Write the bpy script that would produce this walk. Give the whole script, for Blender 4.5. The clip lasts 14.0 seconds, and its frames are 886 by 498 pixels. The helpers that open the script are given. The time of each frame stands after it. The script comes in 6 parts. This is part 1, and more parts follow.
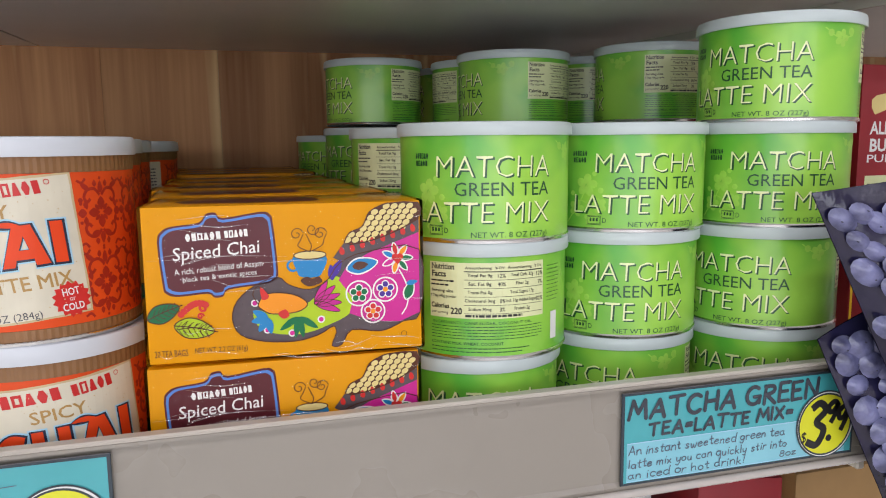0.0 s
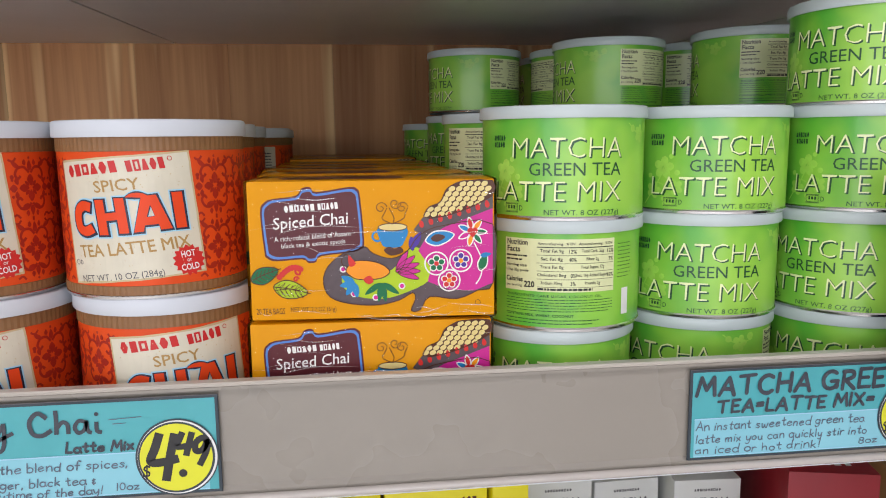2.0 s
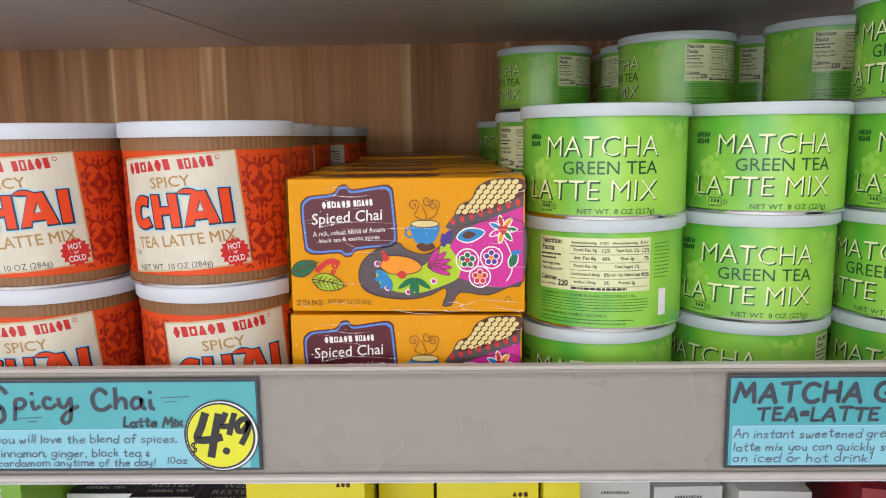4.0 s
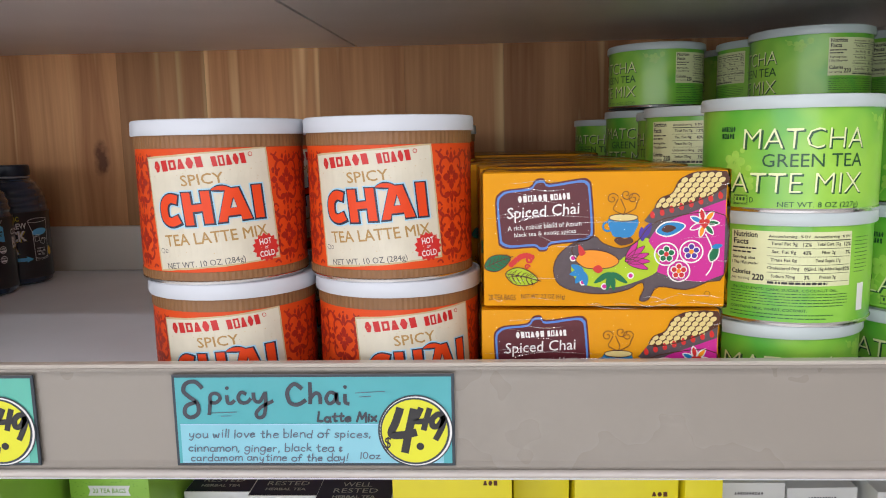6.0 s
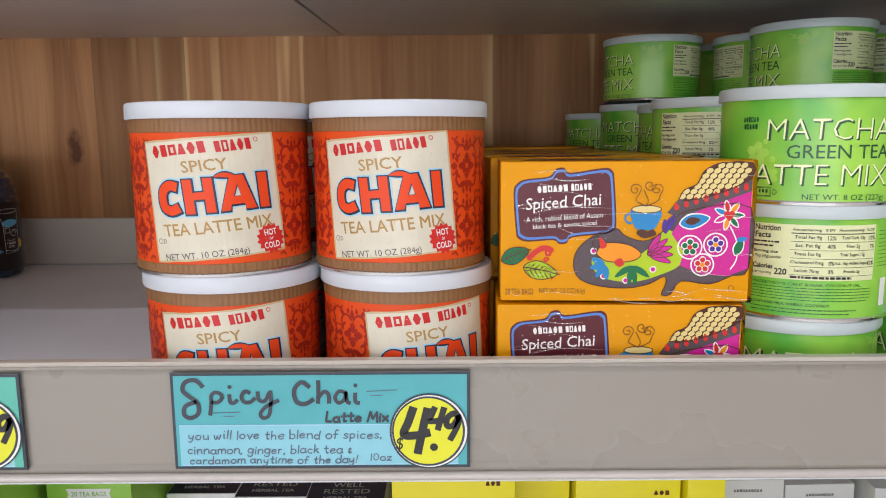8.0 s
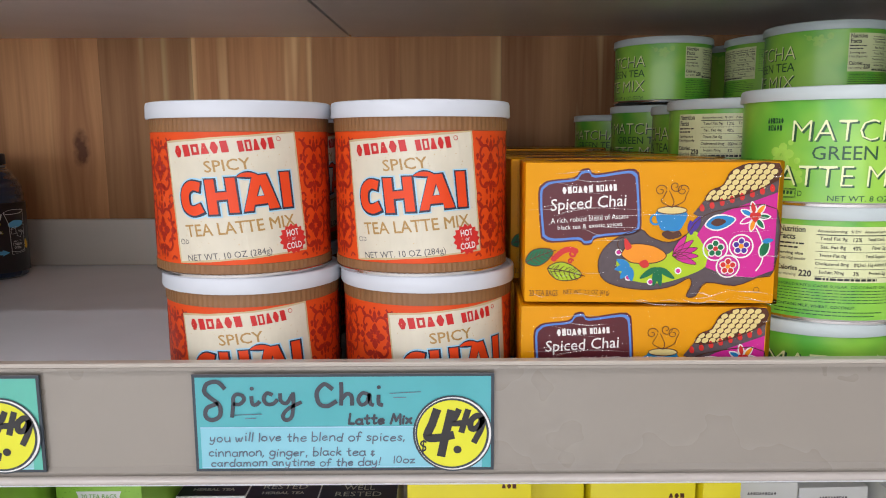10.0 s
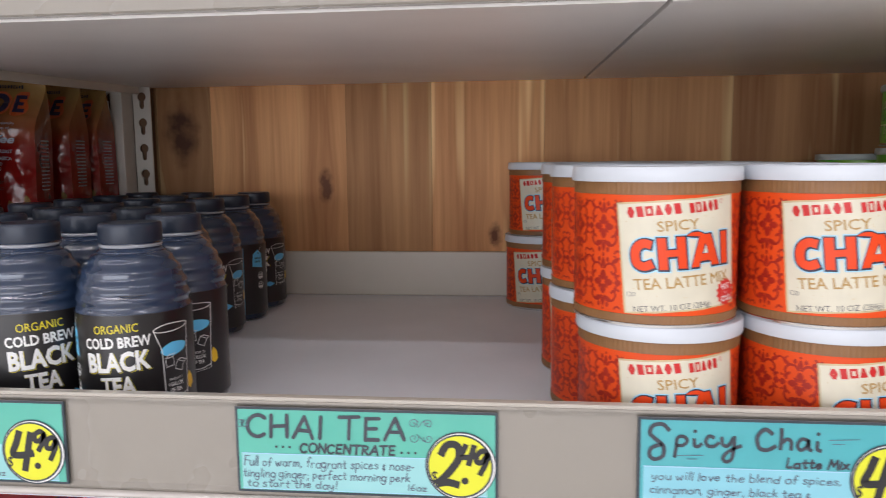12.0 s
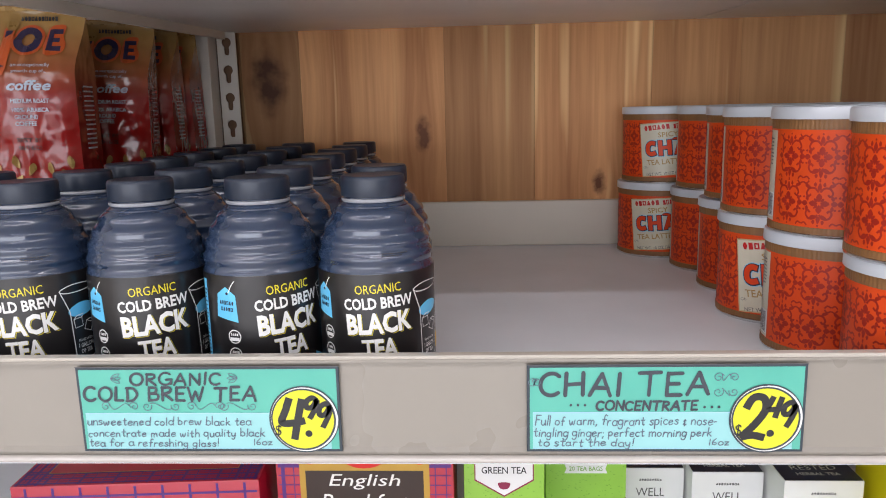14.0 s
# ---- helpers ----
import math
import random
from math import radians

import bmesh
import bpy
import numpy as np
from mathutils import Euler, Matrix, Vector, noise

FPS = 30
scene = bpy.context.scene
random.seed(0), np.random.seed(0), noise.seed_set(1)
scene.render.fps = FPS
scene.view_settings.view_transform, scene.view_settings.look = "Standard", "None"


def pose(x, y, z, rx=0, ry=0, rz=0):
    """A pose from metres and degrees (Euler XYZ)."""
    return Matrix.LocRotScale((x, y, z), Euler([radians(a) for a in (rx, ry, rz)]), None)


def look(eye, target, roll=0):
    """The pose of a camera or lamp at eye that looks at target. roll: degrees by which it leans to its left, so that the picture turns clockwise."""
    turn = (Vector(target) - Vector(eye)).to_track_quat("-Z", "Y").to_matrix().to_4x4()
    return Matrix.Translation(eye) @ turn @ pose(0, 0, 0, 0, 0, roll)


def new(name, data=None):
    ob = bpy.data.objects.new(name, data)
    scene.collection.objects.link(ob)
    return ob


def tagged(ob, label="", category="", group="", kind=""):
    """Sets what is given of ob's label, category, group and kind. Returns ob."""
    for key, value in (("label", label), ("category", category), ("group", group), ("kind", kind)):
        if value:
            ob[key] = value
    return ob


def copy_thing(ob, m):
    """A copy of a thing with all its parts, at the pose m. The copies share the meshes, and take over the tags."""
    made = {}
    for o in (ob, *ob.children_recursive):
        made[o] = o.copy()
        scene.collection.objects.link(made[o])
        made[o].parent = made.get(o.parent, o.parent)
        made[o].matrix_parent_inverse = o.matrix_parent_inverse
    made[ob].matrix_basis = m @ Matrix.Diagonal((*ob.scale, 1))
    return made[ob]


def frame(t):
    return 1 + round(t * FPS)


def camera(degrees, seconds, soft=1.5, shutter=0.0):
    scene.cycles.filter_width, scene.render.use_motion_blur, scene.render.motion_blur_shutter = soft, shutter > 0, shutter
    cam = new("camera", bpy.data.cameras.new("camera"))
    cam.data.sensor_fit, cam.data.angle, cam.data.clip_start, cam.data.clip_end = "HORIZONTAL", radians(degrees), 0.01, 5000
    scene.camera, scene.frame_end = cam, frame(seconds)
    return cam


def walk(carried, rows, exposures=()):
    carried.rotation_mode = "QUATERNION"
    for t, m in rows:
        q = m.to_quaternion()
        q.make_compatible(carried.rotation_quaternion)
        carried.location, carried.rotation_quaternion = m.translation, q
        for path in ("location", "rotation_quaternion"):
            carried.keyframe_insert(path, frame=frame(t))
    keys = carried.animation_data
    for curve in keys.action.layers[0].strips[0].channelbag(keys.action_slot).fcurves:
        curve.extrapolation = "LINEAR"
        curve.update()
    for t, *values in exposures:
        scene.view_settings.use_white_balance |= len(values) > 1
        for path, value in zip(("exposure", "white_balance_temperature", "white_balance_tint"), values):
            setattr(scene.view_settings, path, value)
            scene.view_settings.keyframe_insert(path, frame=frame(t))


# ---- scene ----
cam = camera(61.8, 14.0, soft=1.0, shutter=0.25)
PATH = [
    (0, (0.306, 0.0, 1.398), (0.853, 1.904, 1.119), -0.6),
    (0.5, (0.307, -0.013, 1.396), (0.788, 1.908, 1.117), -0.6),
    (1, (0.301, -0.025, 1.392), (0.699, 1.914, 1.107), -0.5),
    (1.5, (0.308, -0.033, 1.393), (0.62, 1.921, 1.104), -0.5),
    (2, (0.322, -0.035, 1.392), (0.559, 1.929, 1.097), -0.6),
    (4.5, (0.364, -0.047, 1.394), (0.271, 1.929, 1.093), -1.0),
    (5, (0.328, -0.046, 1.396), (0.208, 1.929, 1.103), -1.2),
    (5.5, (0.286, -0.043, 1.394), (0.17, 1.932, 1.101), -1.3),
    (6, (0.261, -0.047, 1.389), (0.169, 1.93, 1.098), -1.1),
    (6.5, (0.251, -0.045, 1.388), (0.187, 1.932, 1.097), -1.0),
    (7, (0.243, -0.039, 1.387), (0.207, 1.939, 1.091), -0.7),
    (7.5, (0.237, -0.032, 1.385), (0.222, 1.945, 1.084), -0.6),
    (10, (0.219, -0.027, 1.383), (0.223, 1.951, 1.088), -0.3),
    (10.5, (0.192, -0.037, 1.388), (0.159, 1.943, 1.107), -0.3),
    (11, (0.13, -0.064, 1.393), (0.036, 1.917, 1.137), -0.3),
    (11.5, (0.069, -0.083, 1.402), (-0.088, 1.896, 1.161), -0.5),
    (12, (0.016, -0.071, 1.409), (-0.196, 1.903, 1.168), -0.6),
    (12.5, (-0.07, -0.043, 1.404), (-0.322, 1.92, 1.118), -1.2),
    (13, (-0.128, -0.03, 1.413), (-0.344, 1.926, 1.055), -1.5),
    (13.5, (-0.163, -0.042, 1.411), (-0.323, 1.913, 1.024), -1.5),
    (14, (-0.186, -0.063, 1.41), (-0.294, 1.898, 1.032), -1.4),
]
walk(cam, [(t, look(eye, target, roll)) for t, eye, target, roll in PATH],
     exposures=[(0, -1.34), (4.5, -1.28), (7.5, -1.26), (10, -1.27), (11, -1.14), (12, -1.10), (12.5, -0.88), (14, -0.88)])

# ---- world and lights ----
world = bpy.data.worlds.new("world")
world.use_nodes = True
world.node_tree.nodes["Background"].inputs[0].default_value = (0.75, 0.8, 0.9, 1)
world.node_tree.nodes["Background"].inputs[1].default_value = 0.1
scene.world = world


def tube_light(name, y, watts):
    """A long fluorescent strip along the aisle."""
    data = bpy.data.lights.new(name, "AREA")
    data.shape, data.size, data.size_y = "RECTANGLE", 11.0, 0.07
    data.energy, data.color = watts, (1.0, 0.962, 1.05)
    ob = new(name, data)
    ob.matrix_world = pose(0.1, y, 3.08)
    return ob


# first row follows the shelf's shadow edge; rows behind are added fill, unseen
for y, watts in ((-1.47, 135), (-2.7, 76), (-3.9, 72), (-5.4, 80)):
    tube_light("aisle_light", y, watts)

# fill added across the room to light the shelf's inside; its window is unseen
day = bpy.data.lights.new("front_fill_light", "AREA")
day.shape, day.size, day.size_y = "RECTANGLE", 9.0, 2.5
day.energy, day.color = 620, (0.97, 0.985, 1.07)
new("front_fill_light", day).matrix_world = pose(-2.2, -7.05, 1.45, 90, 0, 0)


# ---- materials ----
def nodes_of(m):
    m.use_nodes = True
    t = m.node_tree
    return t, t.nodes, t.links, t.nodes["Principled BSDF"]


def noise_node(t, scale, detail=3, stretch=None, coords="Object"):
    tc = t.nodes.new("ShaderNodeTexCoord")
    n = t.nodes.new("ShaderNodeTexNoise")
    n.inputs["Scale"].default_value = scale
    n.inputs["Detail"].default_value = detail
    src = tc.outputs[coords]
    if stretch:
        mp = t.nodes.new("ShaderNodeMapping")
        mp.inputs["Scale"].default_value = stretch
        t.links.new(src, mp.inputs[0])
        src = mp.outputs[0]
    t.links.new(src, n.inputs["Vector"])
    return n.outputs["Fac"]


def blend(t, fac, a, b, lo=0.3, hi=0.7):
    r = t.nodes.new("ShaderNodeMapRange")
    r.inputs[1].default_value, r.inputs[2].default_value = lo, hi
    t.links.new(fac, r.inputs[0])
    m = t.nodes.new("ShaderNodeMix")
    m.data_type = "RGBA"
    t.links.new(r.outputs[0], m.inputs[0])
    for k, c in ((6, a), (7, b)):
        if isinstance(c, tuple):
            m.inputs[k].default_value = (*c[:3], 1)
        else:
            t.links.new(c, m.inputs[k])
    return m.outputs[2]


def mat(name, col, rough=0.5, metal=0.0, var=0.06, scale=60, bump=0.0, bscale=400, coat=0.0, stretch=None, second=None, lo=0.3, hi=0.7, spec=0.5):
    """A surface with a fine and a coarse variation of its colour and roughness and an optional fine relief."""
    m = bpy.data.materials.new(name)
    t, n, l, p = nodes_of(m)
    dark = tuple(c * (1 - var) for c in col)
    light = tuple(min(1, c * (1 + var)) for c in (second or col))
    fine = blend(t, noise_node(t, scale, 4, stretch), dark, light, lo, hi)
    coarse = blend(t, noise_node(t, scale / 7, 2), tuple(c * (1 - var * 0.7) for c in col), light)
    mx = n.new("ShaderNodeMix")
    mx.data_type = "RGBA"
    mx.inputs[0].default_value = 0.4
    l.new(fine, mx.inputs[6])
    l.new(coarse, mx.inputs[7])
    l.new(mx.outputs[2], p.inputs["Base Color"])
    rr = n.new("ShaderNodeMapRange")
    rr.inputs[3].default_value, rr.inputs[4].default_value = max(0.03, rough - 0.06), min(1, rough + 0.06)
    l.new(noise_node(t, scale * 1.7, 3), rr.inputs[0])
    l.new(rr.outputs[0], p.inputs["Roughness"])
    p.inputs["Metallic"].default_value = metal
    p.inputs["Specular IOR Level"].default_value = spec
    p.inputs["Coat Weight"].default_value = coat
    p.inputs["Coat Roughness"].default_value = 0.12
    if bump:
        b = n.new("ShaderNodeBump")
        b.inputs["Strength"].default_value = bump
        b.inputs["Distance"].default_value = 0.001
        l.new(noise_node(t, bscale, 3, stretch), b.inputs["Height"])
        l.new(b.outputs[0], p.inputs["Normal"])
    return m


M_BEIGE = mat("beige_painted_steel", (0.50, 0.46, 0.40), 0.45, var=0.04, scale=9, bump=0.05, bscale=900)
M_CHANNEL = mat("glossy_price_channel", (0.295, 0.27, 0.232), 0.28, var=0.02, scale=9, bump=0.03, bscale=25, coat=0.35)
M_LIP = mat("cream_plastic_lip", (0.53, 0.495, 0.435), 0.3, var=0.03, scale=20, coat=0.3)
M_DECK = mat("grey_painted_deck", (0.84, 0.88, 0.925), 0.5, var=0.05, scale=12, bump=0.06, bscale=700)
M_UNDER = mat("grey_shelf_underside", (0.86, 0.83, 0.80), 0.36, var=0.07, scale=7, bump=0.04, bscale=500)
M_RISER = mat("beige_riser", (0.70, 0.655, 0.57), 0.5, var=0.05, scale=10)
M_BEAD = mat("clear_plastic_bead", (0.50, 0.465, 0.43), 0.16, coat=0.6)
M_SLOTSHADE = mat("brown_shadowed_web", (0.15, 0.08, 0.04), 0.7)
M_JOEGLOW = mat("ink_burnt_orange", (0.50, 0.085, 0.015), 0.3, coat=0.2)
M_SEAM = mat("dark_seam_shade", (0.03, 0.03, 0.03), 0.7)
M_POST = mat("cream_upright_steel", (0.62, 0.59, 0.53), 0.45, var=0.07, scale=18)
M_FLOOR = mat("pale_polished_floor", (0.74, 0.71, 0.67), 0.35, var=0.12, scale=3)
M_WALL = mat("painted_plaster", (0.62, 0.58, 0.52), 0.7, var=0.05, scale=4)
M_CEIL = mat("white_ceiling", (0.78, 0.77, 0.75), 0.8, var=0.03, scale=5)

M_RED = mat("printed_orange_red", (0.72, 0.075, 0.010), 0.45, var=0.10, scale=35, spec=0.3)
M_DAMASK = mat("damask_dark_red", (0.36, 0.022, 0.010), 0.42, var=0.12, scale=60, spec=0.35)
M_CREAM = mat("aged_cream_paper", (0.66, 0.62, 0.49), 0.45, var=0.09, scale=55, coat=0.1)
M_CREAMEDGE = mat("aged_paper_edge", (0.58, 0.45, 0.24), 0.42, var=0.15, scale=90, coat=0.3)
M_KRAFT = mat("corrugated_kraft", (0.24, 0.115, 0.042), 0.5, var=0.12, scale=80)
M_STEEL = mat("bright_tin", (0.72, 0.72, 0.73), 0.2, metal=1.0, var=0.05, scale=40)
M_LID = mat("milky_plastic_lid", (0.62, 0.66, 0.71), 0.34, var=0.03, scale=25, bump=0.03, bscale=300)
M_MLID = mat("milky_green_tinted_lid", (0.52, 0.60, 0.60), 0.32, var=0.04, scale=25, bump=0.03, bscale=300)
M_BRANDRED = mat("ink_red", (0.55, 0.012, 0.012), 0.4)
M_GOLD = mat("ink_tan", (0.42, 0.25, 0.07), 0.42)
M_CHAI = mat("ink_bright_red", (0.76, 0.062, 0.010), 0.42, spec=0.3)
M_NAVY = mat("ink_navy", (0.012, 0.02, 0.05), 0.4)
M_SKYBLUE = mat("ink_pale_blue", (0.35, 0.62, 0.78), 0.4)
M_BLACK = mat("ink_black", (0.018, 0.018, 0.02), 0.42)
M_GREYINK = mat("ink_grey", (0.10, 0.095, 0.10), 0.45)
M_WHITE = mat("ink_white", (0.80, 0.80, 0.78), 0.42)

M_YELLOWBOX = mat("orange_yellow_card", (0.74, 0.315, 0.0), 0.5, var=0.035, scale=40, bump=0.10, bscale=55, spec=0.2)
M_PLAQUE = mat("maroon_print", (0.105, 0.018, 0.024), 0.3, spec=0.25)
M_BLUELINE = mat("ink_blue", (0.10, 0.24, 0.62), 0.3, spec=0.25)
M_CUP = mat("ink_cup_blue", (0.02, 0.23, 0.52), 0.3, spec=0.25)
M_TRUNK = mat("ink_warm_grey", (0.10, 0.075, 0.082), 0.3, var=0.1, scale=300, spec=0.25)
M_PINK = mat("ink_magenta", (0.60, 0.022, 0.28), 0.3, spec=0.25)
M_LIME = mat("ink_lime", (0.43, 0.61, 0.015), 0.3, spec=0.25)
M_SCALE = mat("ink_corn", (0.74, 0.61, 0.25), 0.3, spec=0.25)
M_BROWNLINE = mat("ink_brown", (0.09, 0.03, 0.015), 0.3, spec=0.25)
M_LEAF = mat("ink_leaf_green", (0.006, 0.155, 0.055), 0.3, spec=0.25)
M_REDDROP = mat("ink_scarlet", (0.62, 0.03, 0.025), 0.3, spec=0.25)
M_ORANGE = mat("ink_orange", (0.85, 0.30, 0.01), 0.3, spec=0.25)
M_PURPLE = mat("ink_purple", (0.07, 0.03, 0.30), 0.3, spec=0.25)
M_WHITEGLOSS = mat("ink_white_gloss", (0.85, 0.84, 0.80), 0.3, spec=0.25)

M_MTEXT = mat("ink_pale_lime", (0.82, 0.88, 0.50), 0.34)
M_MSHADOW = mat("ink_deep_green", (0.015, 0.085, 0.03), 0.36)
M_BLOSSOM = mat("ink_blossom_lime", (0.34, 0.64, 0.09), 0.34, var=0.15, scale=200)
M_PANEL = mat("printed_panel_cream", (0.71, 0.75, 0.42), 0.36)

M_BOTTLE = mat("dark_tea_in_plastic", (0.018, 0.034, 0.072), 0.15, var=0.2, scale=30, coat=0.9)
M_CAP = mat("black_plastic_cap", (0.014, 0.022, 0.040), 0.38, var=0.15, scale=120)
M_NECK = mat("clear_neck_plastic", (0.26, 0.27, 0.30), 0.2, coat=0.6)
M_BLABEL = mat("black_film_label", (0.012, 0.011, 0.012), 0.3, var=0.3, scale=20, coat=0.25)
M_TAG = mat("ink_sky_blue", (0.13, 0.55, 0.86), 0.35)
M_YELLOWINK = mat("ink_yellow", (0.80, 0.68, 0.02), 0.4)
M_LEMON = mat("ink_lemon", (0.88, 0.56, 0.02), 0.4)

M_CARDEDGE = mat("marker_dark_border", (0.035, 0.05, 0.065), 0.5)
M_MARKER = mat("marker_charcoal", (0.045, 0.052, 0.068), 0.5, var=0.25, scale=160)
M_PEN = mat("pen_grey", (0.11, 0.14, 0.19), 0.5, var=0.2, scale=200)
M_DISC = mat("bright_yellow_paper", (0.72, 0.73, 0.03), 0.4, var=0.03, scale=60)


def card_paper(name, a, b):
    return mat(name, a, 0.36, var=0.04, scale=18, second=b, coat=0.35, lo=0.2, hi=0.8)


M_TEALS = {
    "blue": (card_paper("blue_teal_paper", (0.048, 0.365, 0.40), (0.086, 0.435, 0.48)), card_paper("pale_blue_paper", (0.21, 0.54, 0.65), (0.26, 0.60, 0.69))),
    "green": (card_paper("green_teal_paper", (0.06, 0.41, 0.33), (0.125, 0.51, 0.385)), card_paper("pale_aqua_paper", (0.26, 0.58, 0.59), (0.32, 0.64, 0.645))),
}


def matcha_print():
    """Green print with soft lime blotches and a bokeh of paler spots."""
    m = bpy.data.materials.new("matcha_green_print")
    t, n, l, p = nodes_of(m)
    a = blend(t, noise_node(t, 22, 2), (0.075, 0.44, 0.030), (0.34, 0.70, 0.07), 0.38, 0.60)
    b = blend(t, noise_node(t, 9, 1), (0.045, 0.37, 0.03), (0.38, 0.66, 0.10), 0.38, 0.64)
    mx = n.new("ShaderNodeMix")
    mx.data_type = "RGBA"
    mx.inputs[0].default_value = 0.45
    l.new(a, mx.inputs[6])
    l.new(b, mx.inputs[7])
    tc = n.new("ShaderNodeTexCoord")
    v = n.new("ShaderNodeTexVoronoi")
    v.inputs["Scale"].default_value = 40
    l.new(tc.outputs["Object"], v.inputs["Vector"])
    spots = blend(t, v.outputs["Distance"], (0.35, 0.62, 0.05), mx.outputs[2], 0.18, 0.42)
    m2 = n.new("ShaderNodeMix")
    m2.data_type = "RGBA"
    m2.inputs[0].default_value = 0.28
    l.new(mx.outputs[2], m2.inputs[6])
    l.new(spots, m2.inputs[7])
    l.new(m2.outputs[2], p.inputs["Base Color"])
    p.inputs["Roughness"].default_value = 0.3
    p.inputs["Coat Weight"].default_value = 0.18
    p.inputs["Coat Roughness"].default_value = 0.15
    return m


M_MATCHA = matcha_print()


def foil(name, low, high, z0, z1):
    """Printed foil that turns from one colour at its foot to another at its head."""
    m = bpy.data.materials.new(name)
    t, n, l, p = nodes_of(m)
    tc = n.new("ShaderNodeTexCoord")
    sep = n.new("ShaderNodeSeparateXYZ")
    l.new(tc.outputs["Object"], sep.inputs[0])
    r = n.new("ShaderNodeMapRange")
    r.inputs[1].default_value, r.inputs[2].default_value = z0, z1
    l.new(sep.outputs[2], r.inputs[0])
    mx = n.new("ShaderNodeMix")
    mx.data_type = "RGBA"
    mx.inputs[6].default_value, mx.inputs[7].default_value = (*low, 1), (*high, 1)
    l.new(r.outputs[0], mx.inputs[0])
    l.new(mx.outputs[2], p.inputs["Base Color"])
    p.inputs["Roughness"].default_value = 0.15
    p.inputs["Specular IOR Level"].default_value = 0.55
    b = n.new("ShaderNodeBump")
    b.inputs["Strength"].default_value = 0.8
    b.inputs["Distance"].default_value = 0.009
    l.new(noise_node(t, 28, 2), b.inputs["Height"])
    l.new(b.outputs[0], p.inputs["Normal"])
    return m


M_FOIL = foil("red_to_gold_foil", (0.25, 0.010, 0.008), (0.33, 0.20, 0.065), 0.215, 0.285)
M_FOILSEAL = mat("gold_foil_seal", (0.30, 0.18, 0.05), 0.28, metal=0.3, var=0.1, scale=50, bump=0.3, bscale=60)


def wood():
    """Cedar veneer: upright streaks, pale lines and a few knots that bend the grain; each board's tone, with uneven
    light in it, from its object colour.
    """
    m = bpy.data.materials.new("cedar_veneer")
    t, n, l, p = nodes_of(m)
    geo = n.new("ShaderNodeNewGeometry")
    sep = n.new("ShaderNodeSeparateXYZ")
    l.new(geo.outputs["Position"], sep.inputs[0])

    def math_node(op, a, b=None, c=None):
        k = n.new("ShaderNodeMath")
        k.operation = op
        for i, v in enumerate((a, b, c)):
            if v is None:
                continue
            if isinstance(v, (int, float)):
                k.inputs[i].default_value = v
            else:
                l.new(v, k.inputs[i])
        return k.outputs[0]

    shift, dark = 0.0, 0.0
    for kx, kz, rx, rz in ((-0.268, 1.372, 0.010, 0.023), (-0.022, 1.300, 0.009, 0.016), (-0.482, 1.45, 0.024, 0.042)):
        dx = math_node("DIVIDE", math_node("SUBTRACT", sep.outputs[0], kx), rx)
        dz = math_node("DIVIDE", math_node("SUBTRACT", sep.outputs[2], kz), rz)
        d2 = math_node("ADD", math_node("MULTIPLY", dx, dx), math_node("MULTIPLY", dz, dz))
        rough = n.new("ShaderNodeTexNoise")
        rough.inputs["Scale"].default_value, rough.inputs["Detail"].default_value = 0.9 / rx, 3
        l.new(geo.outputs["Position"], rough.inputs["Vector"])
        d2 = math_node("MAXIMUM", math_node("ADD", d2, math_node("MULTIPLY", math_node("SUBTRACT", rough.outputs["Fac"], 0.5), 2.6)), 0.0)
        g = math_node("POWER", 2.718, math_node("MULTIPLY", d2, -0.8))
        wide = math_node("POWER", 2.718, math_node("MULTIPLY", d2, -0.16))
        shift = math_node("ADD", shift, math_node("MULTIPLY", math_node("MULTIPLY", wide, dx), rx * 0.55))
        dark = math_node("ADD", dark, g)
    comb = n.new("ShaderNodeCombineXYZ")
    l.new(math_node("SUBTRACT", sep.outputs[0], shift), comb.inputs[0])
    l.new(math_node("MULTIPLY", sep.outputs[2], 0.035), comb.inputs[2])

    def streak(scale, detail):
        k = n.new("ShaderNodeTexNoise")
        k.inputs["Scale"].default_value, k.inputs["Detail"].default_value = scale, detail
        l.new(comb.outputs[0], k.inputs["Vector"])
        return k.outputs["Fac"]

    broad = blend(t, streak(17, 2), (0.25, 0.104, 0.040), (0.54, 0.288, 0.128), 0.36, 0.64)
    fine = blend(t, streak(150, 4), (0.27, 0.120, 0.048), (0.54, 0.300, 0.142), 0.3, 0.7)
    mx = n.new("ShaderNodeMix")
    mx.data_type = "RGBA"
    mx.inputs[0].default_value = 0.35
    l.new(broad, mx.inputs[6])
    l.new(fine, mx.inputs[7])
    lines = blend(t, streak(48, 1), mx.outputs[2], (0.60, 0.41, 0.20), 0.62, 0.72)
    knots = blend(t, dark, lines, (0.105, 0.042, 0.020), 0.25, 0.9)
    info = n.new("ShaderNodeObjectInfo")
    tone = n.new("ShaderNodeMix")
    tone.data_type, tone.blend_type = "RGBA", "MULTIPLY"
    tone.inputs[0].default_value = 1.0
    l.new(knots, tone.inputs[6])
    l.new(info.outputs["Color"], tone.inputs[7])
    l.new(tone.outputs[2], p.inputs["Base Color"])
    p.inputs["Roughness"].default_value = 0.6
    p.inputs["Specular IOR Level"].default_value = 0.25
    b = n.new("ShaderNodeBump")
    b.inputs["Strength"].default_value, b.inputs["Distance"].default_value = 0.12, 0.001
    l.new(streak(240, 3), b.inputs["Height"])
    l.new(b.outputs[0], p.inputs["Normal"])
    return m


M_WOOD = wood()


